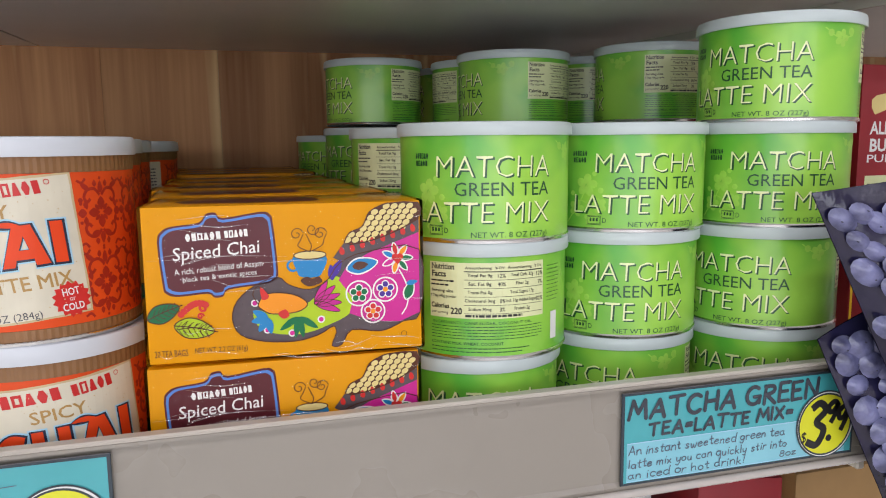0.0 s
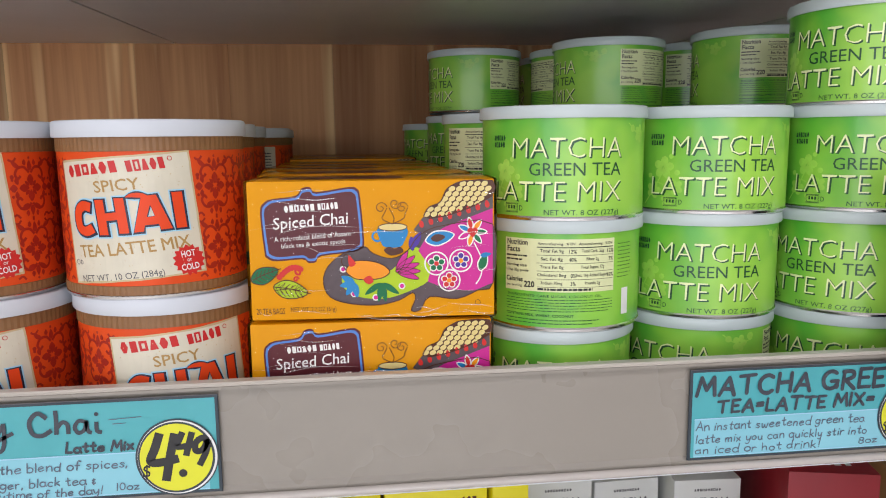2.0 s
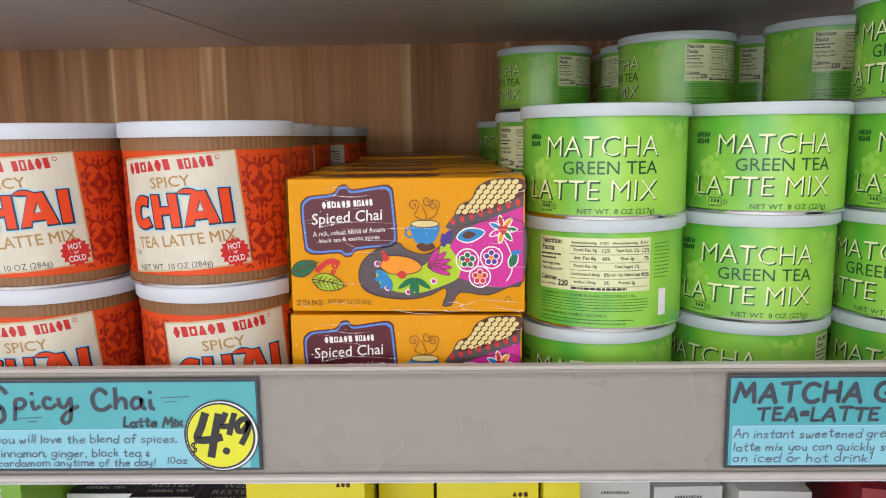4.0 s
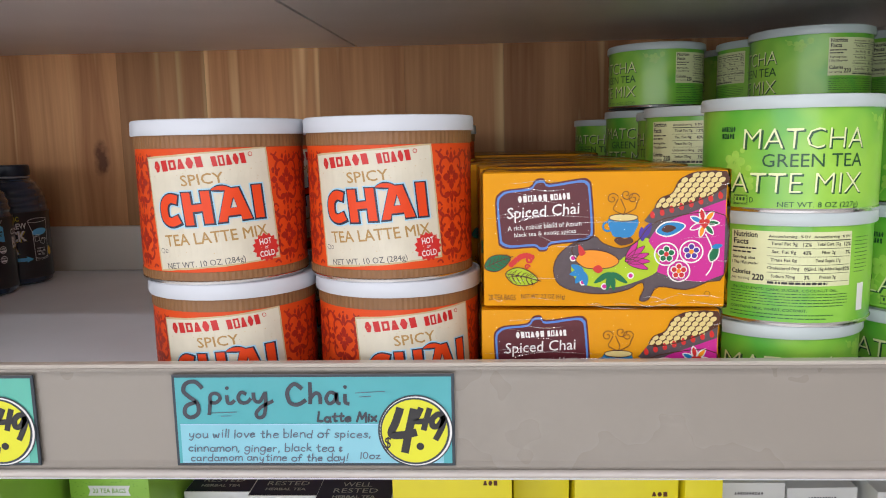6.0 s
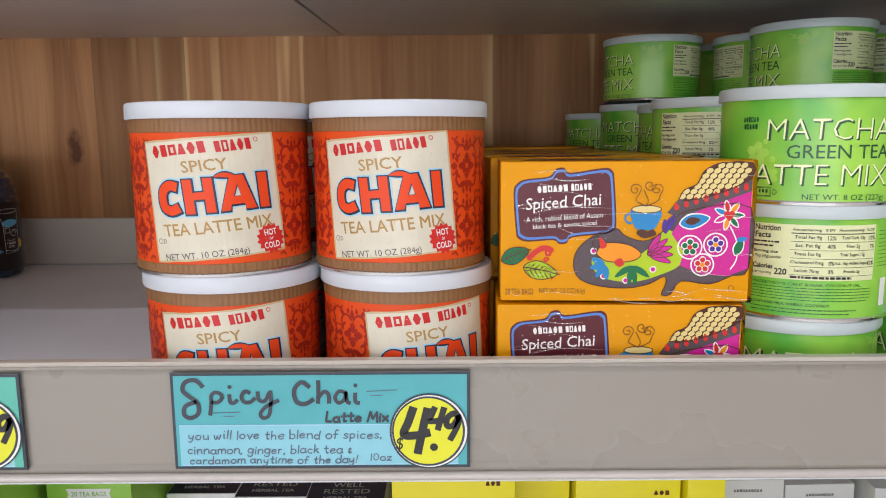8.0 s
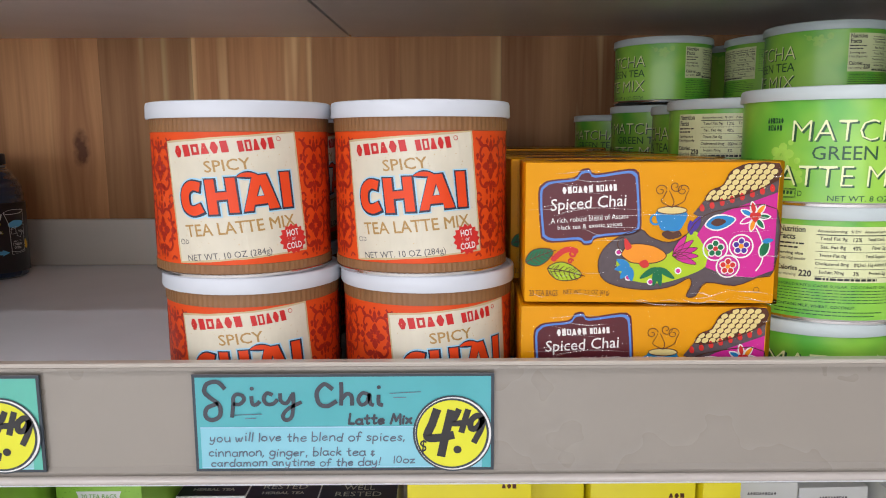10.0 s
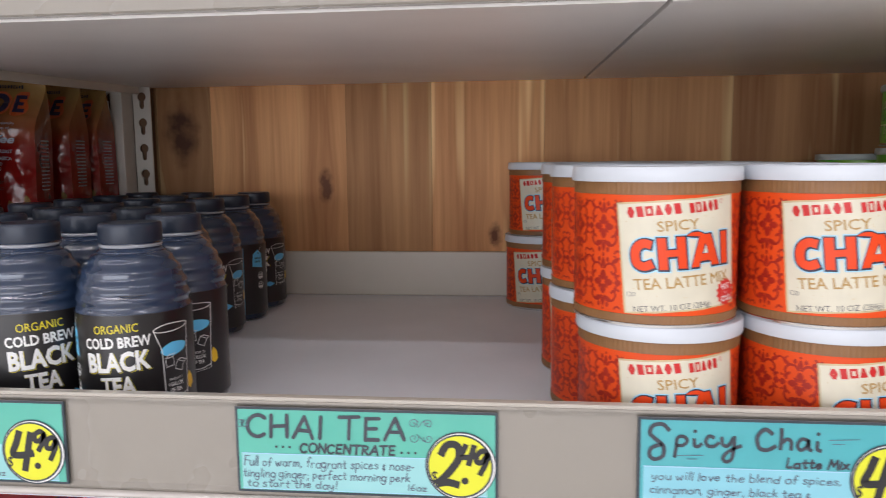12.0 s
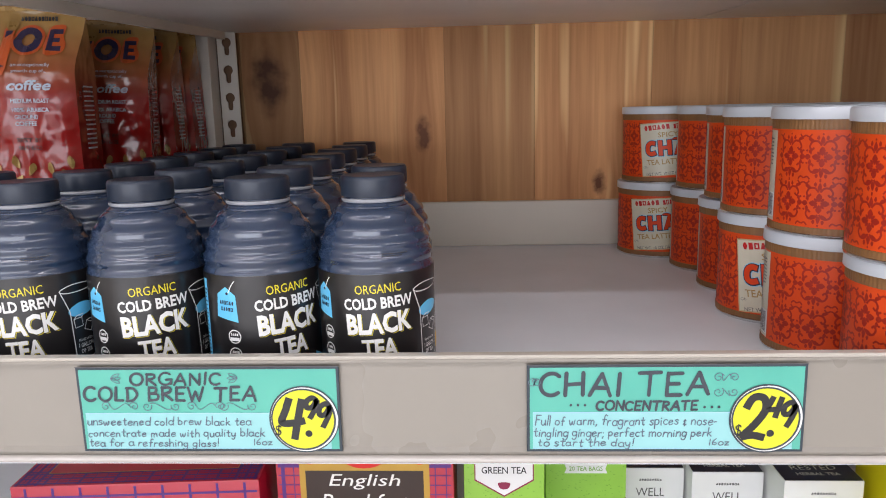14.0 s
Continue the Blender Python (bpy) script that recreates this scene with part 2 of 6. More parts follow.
# ---- building helpers ----
def part(name, bm, material, parent=None, label="", smooth=False, kind=""):
    me = bpy.data.meshes.new(name)
    if smooth:
        for f in bm.faces:
            f.smooth = True
    bm.to_mesh(me)
    bm.free()
    me.materials.append(material)
    ob = new(name, me)
    if smooth:
        me.set_sharp_from_angle(angle=radians(38))
    if parent:
        ob.parent = parent
    if label:
        ob["label"] = label
    if kind:
        ob["kind"] = kind
    return ob


def thing(name, label, category, group="", at=None, kind=""):
    ob = new(name)
    ob.empty_display_size = 0.02
    if at is not None:
        ob.matrix_world = at
    return tagged(ob, label, category, group, kind)


def box(x0, x1, y0, y1, z0, z1, bevel=0.0, seg=2, bm=None):
    own = bm is None
    bm = bm or bmesh.new()
    made = bmesh.ops.create_cube(bm, size=1)["verts"]
    for v in made:
        v.co = Vector(((x0 + x1) / 2 + v.co.x * (x1 - x0), (y0 + y1) / 2 + v.co.y * (y1 - y0), (z0 + z1) / 2 + v.co.z * (z1 - z0)))
    if bevel and own:
        bmesh.ops.bevel(bm, geom=bm.edges[:], offset=bevel, segments=seg, affect="EDGES", profile=0.6)
    return bm


def extrude_x(profile, x0, x1):
    """A (y, z) profile drawn out along x."""
    bm = bmesh.new()
    a = [bm.verts.new((x0, y, z)) for y, z in profile]
    b = [bm.verts.new((x1, y, z)) for y, z in profile]
    k = len(profile)
    for i in range(k):
        bm.faces.new((a[i], b[i], b[(i + 1) % k], a[(i + 1) % k]))
    bm.faces.new(a)
    bm.faces.new(b[::-1])
    bmesh.ops.recalc_face_normals(bm, faces=bm.faces[:])
    return bm


def lathe(profile, n=64, ripple=None):
    """A (radius, z) profile turned about z."""
    bm = bmesh.new()
    rings = []
    for r, z in profile:
        if r < 1e-6:
            rings.append([bm.verts.new((0, 0, z))])
            continue
        ring = []
        for i in range(n):
            a = 2 * math.pi * i / n
            rr = r + (ripple(i, z) if ripple else 0)
            ring.append(bm.verts.new((rr * math.cos(a), rr * math.sin(a), z)))
        rings.append(ring)
    for p, q in zip(rings, rings[1:]):
        for i in range(n):
            j = (i + 1) % n
            if len(p) == 1 and len(q) == 1:
                continue
            if len(p) == 1:
                bm.faces.new((p[0], q[j], q[i]))
            elif len(q) == 1:
                bm.faces.new((p[i], p[j], q[0]))
            else:
                bm.faces.new((p[i], p[j], q[j], q[i]))
    bmesh.ops.recalc_face_normals(bm, faces=bm.faces[:])
    return bm


# ---- flat artwork: shapes in millimetres, laid on a flat face or round a can ----
GLYPHS = {}


def fattened(vs, fs, by):
    """Outlines pushed outwards by that much."""
    seen = {}
    for f in fs:
        area = sum(vs[a][0] * vs[b][1] - vs[b][0] * vs[a][1] for a, b in zip(f, f[1:] + f[:1]))
        f = f if area > 0 else f[::-1]
        for a, b in zip(f, f[1:] + f[:1]):
            seen[(a, b)] = True
    push = {}
    for a, b in seen:
        if (b, a) in seen:
            continue
        dx, dy = vs[b][0] - vs[a][0], vs[b][1] - vs[a][1]
        d = math.hypot(dx, dy)
        if d < 1e-7:
            continue
        for k in (a, b):
            push.setdefault(k, []).append((dy / d, -dx / d))
    out = list(vs)
    for k, ns in push.items():
        nx, ny = sum(n[0] for n in ns) / len(ns), sum(n[1] for n in ns) / len(ns)
        d2 = max(nx * nx + ny * ny, 0.38)
        out[k] = (vs[k][0] + by * nx / d2, vs[k][1] + by * ny / d2)
    return out


def glyph_mesh(text, bold=0.0, shear=0.0, space=1.0):
    key = (text, bold, shear, space)
    if key not in GLYPHS:
        cu = bpy.data.curves.new("lettering", "FONT")
        cu.body, cu.size, cu.shear, cu.resolution_u, cu.space_character = text, 1.0, shear, 2, space
        ob = new("lettering", cu)
        me = bpy.data.meshes.new_from_object(ob.evaluated_get(bpy.context.evaluated_depsgraph_get()))
        vs = [(v.co.x, v.co.y) for v in me.vertices]
        fs = [tuple(p.vertices) for p in me.polygons]
        if bold:
            vs = fattened(vs, fs, bold)
        bpy.data.objects.remove(ob)
        bpy.data.curves.remove(cu)
        bpy.data.meshes.remove(me)
        GLYPHS[key] = (vs, fs)
    return GLYPHS[key]


def smooth_line(pts, closed=False, n=6):
    out, k = [], len(pts)
    last = k if closed else k - 1
    for i in range(last):
        p0 = pts[(i - 1) % k] if closed or i else pts[0]
        p1, p2 = pts[i], pts[(i + 1) % k]
        p3 = pts[(i + 2) % k] if closed or i + 2 < k else pts[-1]
        for s in range(n):
            t = s / n
            out.append(tuple(0.5 * (2 * b + (c - a) * t + (2 * a - 5 * b + 4 * c - d) * t * t + (3 * b - a - 3 * c + d) * t ** 3) for a, b, c, d in zip(p0, p1, p2, p3)))
    if not closed:
        out.append(tuple(pts[-1]))
    return out


PEN = {}


def letter(ch, wide, *runs):
    """A pen-drawn letter: its width and its strokes, in heights of a capital."""
    PEN[ch] = (wide, runs)


def arc(cx, cy, rx, ry, a0, a1, n=9):
    return [(cx + rx * math.cos(radians(a0 + (a1 - a0) * i / n)), cy + ry * math.sin(radians(a0 + (a1 - a0) * i / n))) for i in range(n + 1)]


letter("a", 0.46, arc(0.22, 0.25, 0.22, 0.26, 50, 330), [(0.43, 0.5), (0.42, 0.2), (0.5, 0.0)])
letter("b", 0.44, [(0.03, 1.0), (0.02, 0.02)], arc(0.2, 0.26, 0.22, 0.26, 150, -150))
letter("c", 0.38, arc(0.22, 0.26, 0.22, 0.26, 45, 310))
letter("d", 0.46, arc(0.22, 0.26, 0.22, 0.26, 40, 325), [(0.44, 1.0), (0.42, 0.3), (0.46, 0.0)])
letter("e", 0.42, [(0.02, 0.26), (0.22, 0.3), (0.4, 0.36), (0.3, 0.52), (0.1, 0.46), (0.0, 0.22), (0.14, 0.0), (0.42, 0.1)])
letter("f", 0.36, [(0.4, 0.9), (0.26, 1.0), (0.16, 0.8), (0.15, 0.3), (0.13, 0.0)], [(0.0, 0.5), (0.34, 0.52)])
letter("g", 0.44, arc(0.2, 0.27, 0.2, 0.25, 40, 330), [(0.42, 0.5), (0.42, 0.0), (0.32, -0.34), (0.1, -0.36), (0.0, -0.22)])
letter("h", 0.42, [(0.03, 1.0), (0.02, 0.0)], [(0.03, 0.3), (0.2, 0.52), (0.37, 0.42), (0.4, 0.0)])
letter("i", 0.1, [(0.04, 0.5), (0.05, 0.0)], [(0.06, 0.74), (0.09, 0.78)])
letter("j", 0.2, [(0.16, 0.5), (0.14, -0.2), (0.0, -0.36)], [(0.16, 0.74), (0.19, 0.78)])
letter("k", 0.4, [(0.03, 1.0), (0.02, 0.0)], [(0.34, 0.5), (0.04, 0.26)], [(0.1, 0.3), (0.4, 0.0)])
letter("l", 0.08, [(0.05, 1.0), (0.04, 0.0)])
letter("m", 0.66, [(0.02, 0.5), (0.02, 0.0)], [(0.03, 0.34), (0.16, 0.52), (0.29, 0.42), (0.31, 0.0)], [(0.32, 0.34), (0.46, 0.52), (0.6, 0.42), (0.63, 0.0)])
letter("n", 0.42, [(0.02, 0.5), (0.02, 0.0)], [(0.03, 0.32), (0.2, 0.52), (0.36, 0.42), (0.4, 0.0)])
letter("o", 0.44, arc(0.22, 0.26, 0.22, 0.26, 80, 450, 12))
letter("p", 0.44, [(0.03, 0.5), (0.02, -0.4)], arc(0.21, 0.26, 0.21, 0.26, 150, -150))
letter("q", 0.44, arc(0.2, 0.26, 0.2, 0.26, 40, 330), [(0.42, 0.5), (0.41, -0.4)])
letter("r", 0.32, [(0.03, 0.5), (0.02, 0.0)], [(0.03, 0.28), (0.14, 0.48), (0.32, 0.48)])
letter("s", 0.34, [(0.34, 0.44), (0.18, 0.53), (0.04, 0.42), (0.18, 0.28), (0.33, 0.14), (0.18, 0.0), (0.0, 0.08)])
letter("t", 0.34, [(0.17, 0.86), (0.16, 0.3), (0.2, 0.02), (0.34, 0.06)], [(0.0, 0.54), (0.34, 0.56)])
letter("u", 0.42, [(0.02, 0.5), (0.04, 0.12), (0.2, 0.0), (0.36, 0.16), (0.38, 0.5)], [(0.38, 0.5), (0.42, 0.0)])
letter("v", 0.38, [(0.0, 0.5), (0.18, 0.0)], [(0.18, 0.0), (0.38, 0.52)])
letter("w", 0.6, [(0.0, 0.5), (0.06, 0.1), (0.17, 0.02), (0.28, 0.4)], [(0.28, 0.4), (0.36, 0.06), (0.48, 0.06), (0.58, 0.52)])
letter("x", 0.38, [(0.0, 0.5), (0.38, 0.0)], [(0.36, 0.52), (0.0, 0.0)])
letter("y", 0.42, [(0.0, 0.5), (0.05, 0.14), (0.2, 0.06), (0.36, 0.24), (0.4, 0.5)], [(0.4, 0.5), (0.38, 0.0), (0.26, -0.36), (0.04, -0.32)])
letter("z", 0.36, [(0.0, 0.5), (0.36, 0.5)], [(0.36, 0.5), (0.0, 0.02)], [(0.0, 0.02), (0.38, 0.02)])
letter("A", 0.6, [(0.0, 0.0), (0.32, 1.0)], [(0.32, 1.0), (0.6, 0.0)], [(0.12, 0.36), (0.52, 0.34)])
letter("B", 0.5, [(0.04, 1.0), (0.04, 0.0)], [(0.04, 0.98), (0.36, 0.94), (0.36, 0.62), (0.06, 0.53)], [(0.06, 0.53), (0.46, 0.46), (0.46, 0.1), (0.04, 0.01)])
letter("C", 0.54, arc(0.32, 0.5, 0.32, 0.5, 48, 312))
letter("D", 0.54, [(0.05, 1.0), (0.05, 0.0)], [(0.0, 0.98), (0.34, 0.94), (0.54, 0.5), (0.34, 0.06), (0.0, 0.02)])
letter("E", 0.44, [(0.04, 1.0), (0.03, 0.0)], [(0.04, 0.98), (0.44, 1.0)], [(0.04, 0.52), (0.36, 0.53)], [(0.03, 0.02), (0.44, 0.02)])
letter("F", 0.44, [(0.04, 1.0), (0.03, 0.0)], [(0.0, 0.98), (0.44, 1.0)], [(0.04, 0.54), (0.36, 0.55)])
letter("G", 0.58, arc(0.32, 0.5, 0.32, 0.5, 48, 330), [(0.34, 0.42), (0.62, 0.42)], [(0.6, 0.42), (0.58, 0.04)])
letter("H", 0.54, [(0.04, 1.0), (0.02, 0.0)], [(0.52, 1.0), (0.52, 0.0)], [(0.02, 0.48), (0.53, 0.52)])
letter("I", 0.1, [(0.06, 1.0), (0.04, 0.0)])
letter("L", 0.4, [(0.04, 1.0), (0.03, 0.02)], [(0.03, 0.02), (0.4, 0.03)])
letter("M", 0.7, [(0.0, 0.0), (0.12, 1.0)], [(0.12, 1.0), (0.36, 0.3)], [(0.36, 0.3), (0.6, 1.0)], [(0.6, 1.0), (0.7, 0.0)])
letter("N", 0.56, [(0.03, 0.0), (0.05, 1.0)], [(0.05, 1.0), (0.52, 0.0)], [(0.52, 0.0), (0.55, 1.0)])
letter("O", 0.62, arc(0.31, 0.5, 0.31, 0.5, 90, 450, 14))
letter("R", 0.5, [(0.04, 1.0), (0.04, 0.0)], [(0.0, 0.97), (0.38, 0.96), (0.42, 0.66), (0.06, 0.48)], [(0.14, 0.48), (0.52, 0.0)])
letter("T", 0.6, [(0.0, 0.97), (0.6, 1.0)], [(0.31, 0.98), (0.3, 0.0)])
letter("W", 0.74, [(0.0, 1.0), (0.18, 0.0)], [(0.18, 0.0), (0.36, 0.7)], [(0.36, 0.7), (0.54, 0.0)], [(0.54, 0.0), (0.74, 1.0)])
letter("X", 0.54, [(0.0, 1.0), (0.54, 0.0)], [(0.52, 1.0), (0.0, 0.0)])
letter("1", 0.12, [(0.08, 0.9), (0.06, 0.0)])
letter("6", 0.4, [(0.34, 0.9), (0.06, 0.5), (0.04, 0.1), (0.3, 0.02), (0.38, 0.24), (0.2, 0.38), (0.04, 0.24)])
letter("8", 0.4, arc(0.2, 0.66, 0.16, 0.2, -90, 270, 10), arc(0.2, 0.23, 0.2, 0.23, 90, 450, 10))
letter("0", 0.4, arc(0.2, 0.44, 0.2, 0.44, 90, 450, 12))
letter(",", 0.1, [(0.06, 0.06), (0.0, -0.16)])
letter("!", 0.12, [(0.1, 1.0), (0.06, 0.3)], [(0.04, 0.03), (0.06, 0.05)])
letter("-", 0.24, [(0.0, 0.3), (0.24, 0.31)])
letter("=", 0.34, [(0.0, 0.4), (0.34, 0.42)], [(0.02, 0.62), (0.34, 0.64)])
letter(";", 0.12, [(0.08, 0.06), (0.0, -0.16)], [(0.07, 0.42), (0.09, 0.44)])
letter("&", 0.3, [(0.28, 0.5), (0.04, 0.46), (0.16, 0.3), (0.02, 0.16), (0.2, 0.02), (0.3, 0.12)], [(0.16, 0.62), (0.15, -0.06)])


class Art:
    """Flat shapes in millimetres."""

    def __init__(self):
        self.v, self.f, self.z, self.count = [], [], [], 0

    def add(self, vs, fs, x=0, y=0, rot=0, sx=1, sy=None):
        sy = sx if sy is None else sy
        c, s = math.cos(radians(rot)), math.sin(radians(rot))
        k = len(self.v)
        for a, b in vs:
            a, b = a * sx, b * sy
            self.v.append((x + a * c - b * s, y + a * s + b * c))
            self.z.append(5.5e-6 * (self.count % 20))
        self.f += [tuple(i + k for i in f) for f in fs]
        self.count += 1
        return self

    def poly(self, pts, **k):
        return self.add(pts, [tuple(range(len(pts)))], **k)

    def blob(self, pts, n=5, **k):
        return self.poly(smooth_line(pts, True, n), **k)

    def rect(self, x, y, w, h, rot=0):
        return self.add([(-w / 2, -h / 2), (w / 2, -h / 2), (w / 2, h / 2), (-w / 2, h / 2)], [(0, 1, 2, 3)], x=x, y=y, rot=rot)

    def disc(self, x, y, r, ry=None, n=24, rot=0):
        ry = r if ry is None else ry
        return self.poly([(r * math.cos(2 * math.pi * i / n), ry * math.sin(2 * math.pi * i / n)) for i in range(n)], x=x, y=y, rot=rot)

    def ring(self, x, y, r, w, n=28, ry=None, rot=0):
        ry = r if ry is None else ry
        vs = []
        for i in range(n):
            a = 2 * math.pi * i / n
            vs += [(r * math.cos(a), ry * math.sin(a)), ((r - w) * math.cos(a), (ry - w) * math.sin(a))]
        return self.add(vs, [(2 * i, 2 * ((i + 1) % n), 2 * ((i + 1) % n) + 1, 2 * i + 1) for i in range(n)], x=x, y=y, rot=rot)

    def stroke(self, pts, w, closed=False, n=5, taper=False, **k):
        line = smooth_line(pts, closed, n) if n > 1 else list(pts)
        vs, m = [], len(line)
        for i, (a, b) in enumerate(line):
            p, q = (line[(i - 1) % m], line[(i + 1) % m]) if closed else (line[max(0, i - 1)], line[min(m - 1, i + 1)])
            dx, dy = q[0] - p[0], q[1] - p[1]
            d = math.hypot(dx, dy) or 1
            hw = w / 2 * (1 - 0.75 * i / m if taper else 1)
            vs += [(a - dy / d * hw, b + dx / d * hw), (a + dy / d * hw, b - dx / d * hw)]
        last = m if closed else m - 1
        return self.add(vs, [(2 * i, 2 * i + 1, 2 * ((i + 1) % m) + 1, 2 * ((i + 1) % m)) for i in range(last)], **k)

    def curl(self, x, y, r, turns=1.4, w=0.5, rot=0, flip=1):
        pts = [(r * (1 - i / 14 * 0.85) * math.cos(turns * 2 * math.pi * i / 14), flip * r * (1 - i / 14 * 0.85) * math.sin(turns * 2 * math.pi * i / 14)) for i in range(15)]
        return self.stroke(pts, w, n=2, x=x, y=y, rot=rot)

    def star(self, x, y, r, r2, n, rot=0):
        return self.poly([((r if i % 2 == 0 else r2) * math.cos(math.pi * i / n), (r if i % 2 == 0 else r2) * math.sin(math.pi * i / n)) for i in range(2 * n)], x=x, y=y, rot=rot)

    def text(self, s, x, y, w, h, bold=0.0, shear=0.0, rot=0, space=1.0):
        """Lettering whose ink is w wide and h high, centred at x, y."""
        vs, fs = glyph_mesh(s, bold, shear, space)
        xs, ys = [a for a, _ in vs], [b for _, b in vs]
        cx, cy, gw, gh = (min(xs) + max(xs)) / 2, (min(ys) + max(ys)) / 2, max(xs) - min(xs), max(ys) - min(ys)
        return self.add([(a - cx, b - cy) for a, b in vs], fs, x=x, y=y, rot=rot, sx=w / gw, sy=h / gh)

    def hand(self, s, x, y, w, h, pen, jitter=1.0, seed=0, slant=0.1):
        """Pen-drawn lettering from x, w wide, on the base line y, with capitals h high; every letter sits a little differently."""
        rng = random.Random(seed + len(s) * 7)
        items, at = [], 0.0
        for ch in s:
            if ch == " ":
                at += 0.34
                continue
            wide, runs = PEN[ch]
            items.append((at, runs))
            at += wide + 0.17
        k = w / (at - 0.17)
        for off, runs in items:
            j, dy, turn = 1 + rng.uniform(-0.08, 0.08) * jitter, rng.uniform(-0.05, 0.05) * jitter * h, rng.uniform(-4, 4) * jitter
            for run in runs:
                pts = [((a + slant * b * h / k) * k * j, b * h * j) for a, b in run]
                self.stroke(pts, pen * rng.uniform(0.9, 1.1), n=1 if len(run) == 2 else 4, x=x + off * k, y=y + dy, rot=turn)
                for p in (pts[0], pts[-1]):
                    c, t = math.cos(radians(turn)), math.sin(radians(turn))
                    self.disc(x + off * k + p[0] * c - p[1] * t, y + dy + p[0] * t + p[1] * c, pen * 0.49, n=8)
        return self

    def digit(self, ch, x, y, w, h, pen, shear=0.22):
        """A brush-drawn figure, w wide and h high."""
        runs = {"4": [[(-0.22, 0.5), (-0.34, 0.2), (-0.46, -0.08), (0.0, -0.1), (0.5, -0.04)], [(0.3, 0.48), (0.2, 0.0), (0.12, -0.5)]],
                "9": [[(0.32, 0.36), (0.02, 0.5), (-0.32, 0.32), (-0.26, 0.04), (0.08, 0.06), (0.34, 0.36), (0.3, 0.0), (0.0, -0.5)]],
                "2": [[(-0.42, 0.22), (-0.2, 0.47), (0.2, 0.46), (0.34, 0.2), (0.06, -0.12), (-0.44, -0.46)], [(-0.44, -0.45), (0.0, -0.4), (0.5, -0.46)]],
                "3": [[(-0.36, 0.38), (0.0, 0.5), (0.34, 0.32), (-0.04, 0.06), (0.38, -0.14), (0.12, -0.48), (-0.42, -0.38)]]}[ch]
        for run in runs:
            self.stroke([((a + shear * b) * w + x, b * h + y) for a, b in run], pen, n=7)
        return self

    def blocks(self, x, y, w, h, n, rot=0, seed=1, gap=0.16):
        """A row of plain blocks, some pierced, notched or slanted, in place of a brand's name."""
        rng = random.Random(seed)
        c, t = math.cos(radians(rot)), math.sin(radians(rot))
        step = w / n
        for i in range(n):
            px = -w / 2 + (i + 0.5) * step
            a, b = step * (1 - gap) / 2, h / 2 * rng.uniform(0.93, 1.04)
            kind = (i + seed) % 4
            at = dict(x=x + px * c, y=y + px * t, rot=rot)
            k = min(a, b) * 0.62
            if kind == 0:  # pierced
                ring = [(-a, -b), (a, -b), (a, b), (-a, b)]
                hole = [(-a + k, -b + k), (a - k, -b + k), (a - k, b - k), (-a + k, b - k)]
                self.add(ring + hole, [(j, (j + 1) % 4, 4 + (j + 1) % 4, 4 + j) for j in range(4)], **at)
            elif kind == 1:  # wedge
                self.poly([(-a, -b), (a, -b), (a * 0.35, b), (-a * 0.35, b)], **at)
            elif kind == 2:  # lozenge
                self.poly([(-a, 0), (-a * 0.4, -b), (a * 0.4, -b), (a, 0), (a * 0.4, b), (-a * 0.4, b)], **at)
            else:  # block
                self.poly([(-a * 0.8, -b), (a * 0.9, -b), (a * 0.8, b), (-a * 0.9, b)], **at)
        return self

    def bars(self, x, y, w, h, n, rot=0, seed=1, gap=0.35):
        """A row of plain upright blocks in place of lettering."""
        rng = random.Random(seed)
        c, s = math.cos(radians(rot)), math.sin(radians(rot))
        step = w / n
        for i in range(n):
            px = -w / 2 + (i + 0.5) * step
            self.rect(x + px * c, y + px * s, step * (1 - gap) * rng.uniform(0.8, 1.1), h * rng.uniform(0.9, 1.05), rot)
        return self

    def lines(self, x, y, w, h, n, fill=0.5, seed=2):
        """Rows of unreadable print as thin broken bars."""
        rng = random.Random(seed)
        for i in range(n):
            px, yy = x - w / 2, y + h / 2 - (i + 0.5) * h / n
            end = x + w / 2 - (rng.uniform(0, 0.3) * w if i == n - 1 else 0)
            while px < end - 0.5:
                k = min(rng.uniform(1.0, 3.6), end - px)
                self.rect(px + k / 2, yy, k, h / n * fill)
                px += k + 0.55
        return self

    def mesh(self, cut=0.0):
        bm = bmesh.new()
        vs = [bm.verts.new((a, b, z)) for (a, b), z in zip(self.v, self.z)]
        for f in self.f:
            if len(set(f)) > 2:
                try:
                    bm.faces.new([vs[i] for i in f])
                except ValueError:
                    pass
        bm.normal_update()
        flip = [f for f in bm.faces if f.normal.z < 0]
        bmesh.ops.reverse_faces(bm, faces=flip)
        if cut:
            big = [f for f in bm.faces if len(f.verts) > 4]
            bmesh.ops.triangulate(bm, faces=big)
            lo, hi = min(a for a, _ in self.v), max(a for a, _ in self.v)
            k = math.floor(lo / cut) + 1
            while k * cut < hi:
                bmesh.ops.bisect_plane(bm, geom=bm.verts[:] + bm.edges[:] + bm.faces[:], plane_co=(k * cut, 0, 0), plane_no=(1, 0, 0))
                k += 1
        return bm

    def round(self, radius, layer=1, turn=0.0, dz=0.0, lean=0.0):
        """Laid round a can of that radius (m) that faces -y; lean slants it sideways."""
        bm = self.mesh(3.5)
        for v in bm.verts:
            v.co.x -= lean * (v.co.y - 44)
        for v in bm.verts:
            r = radius + 0.00012 * layer + v.co.z
            a = v.co.x * 0.001 / radius + radians(turn)
            v.co = Vector((r * math.sin(a), -r * math.cos(a), v.co.y * 0.001 + dz))
        return bm

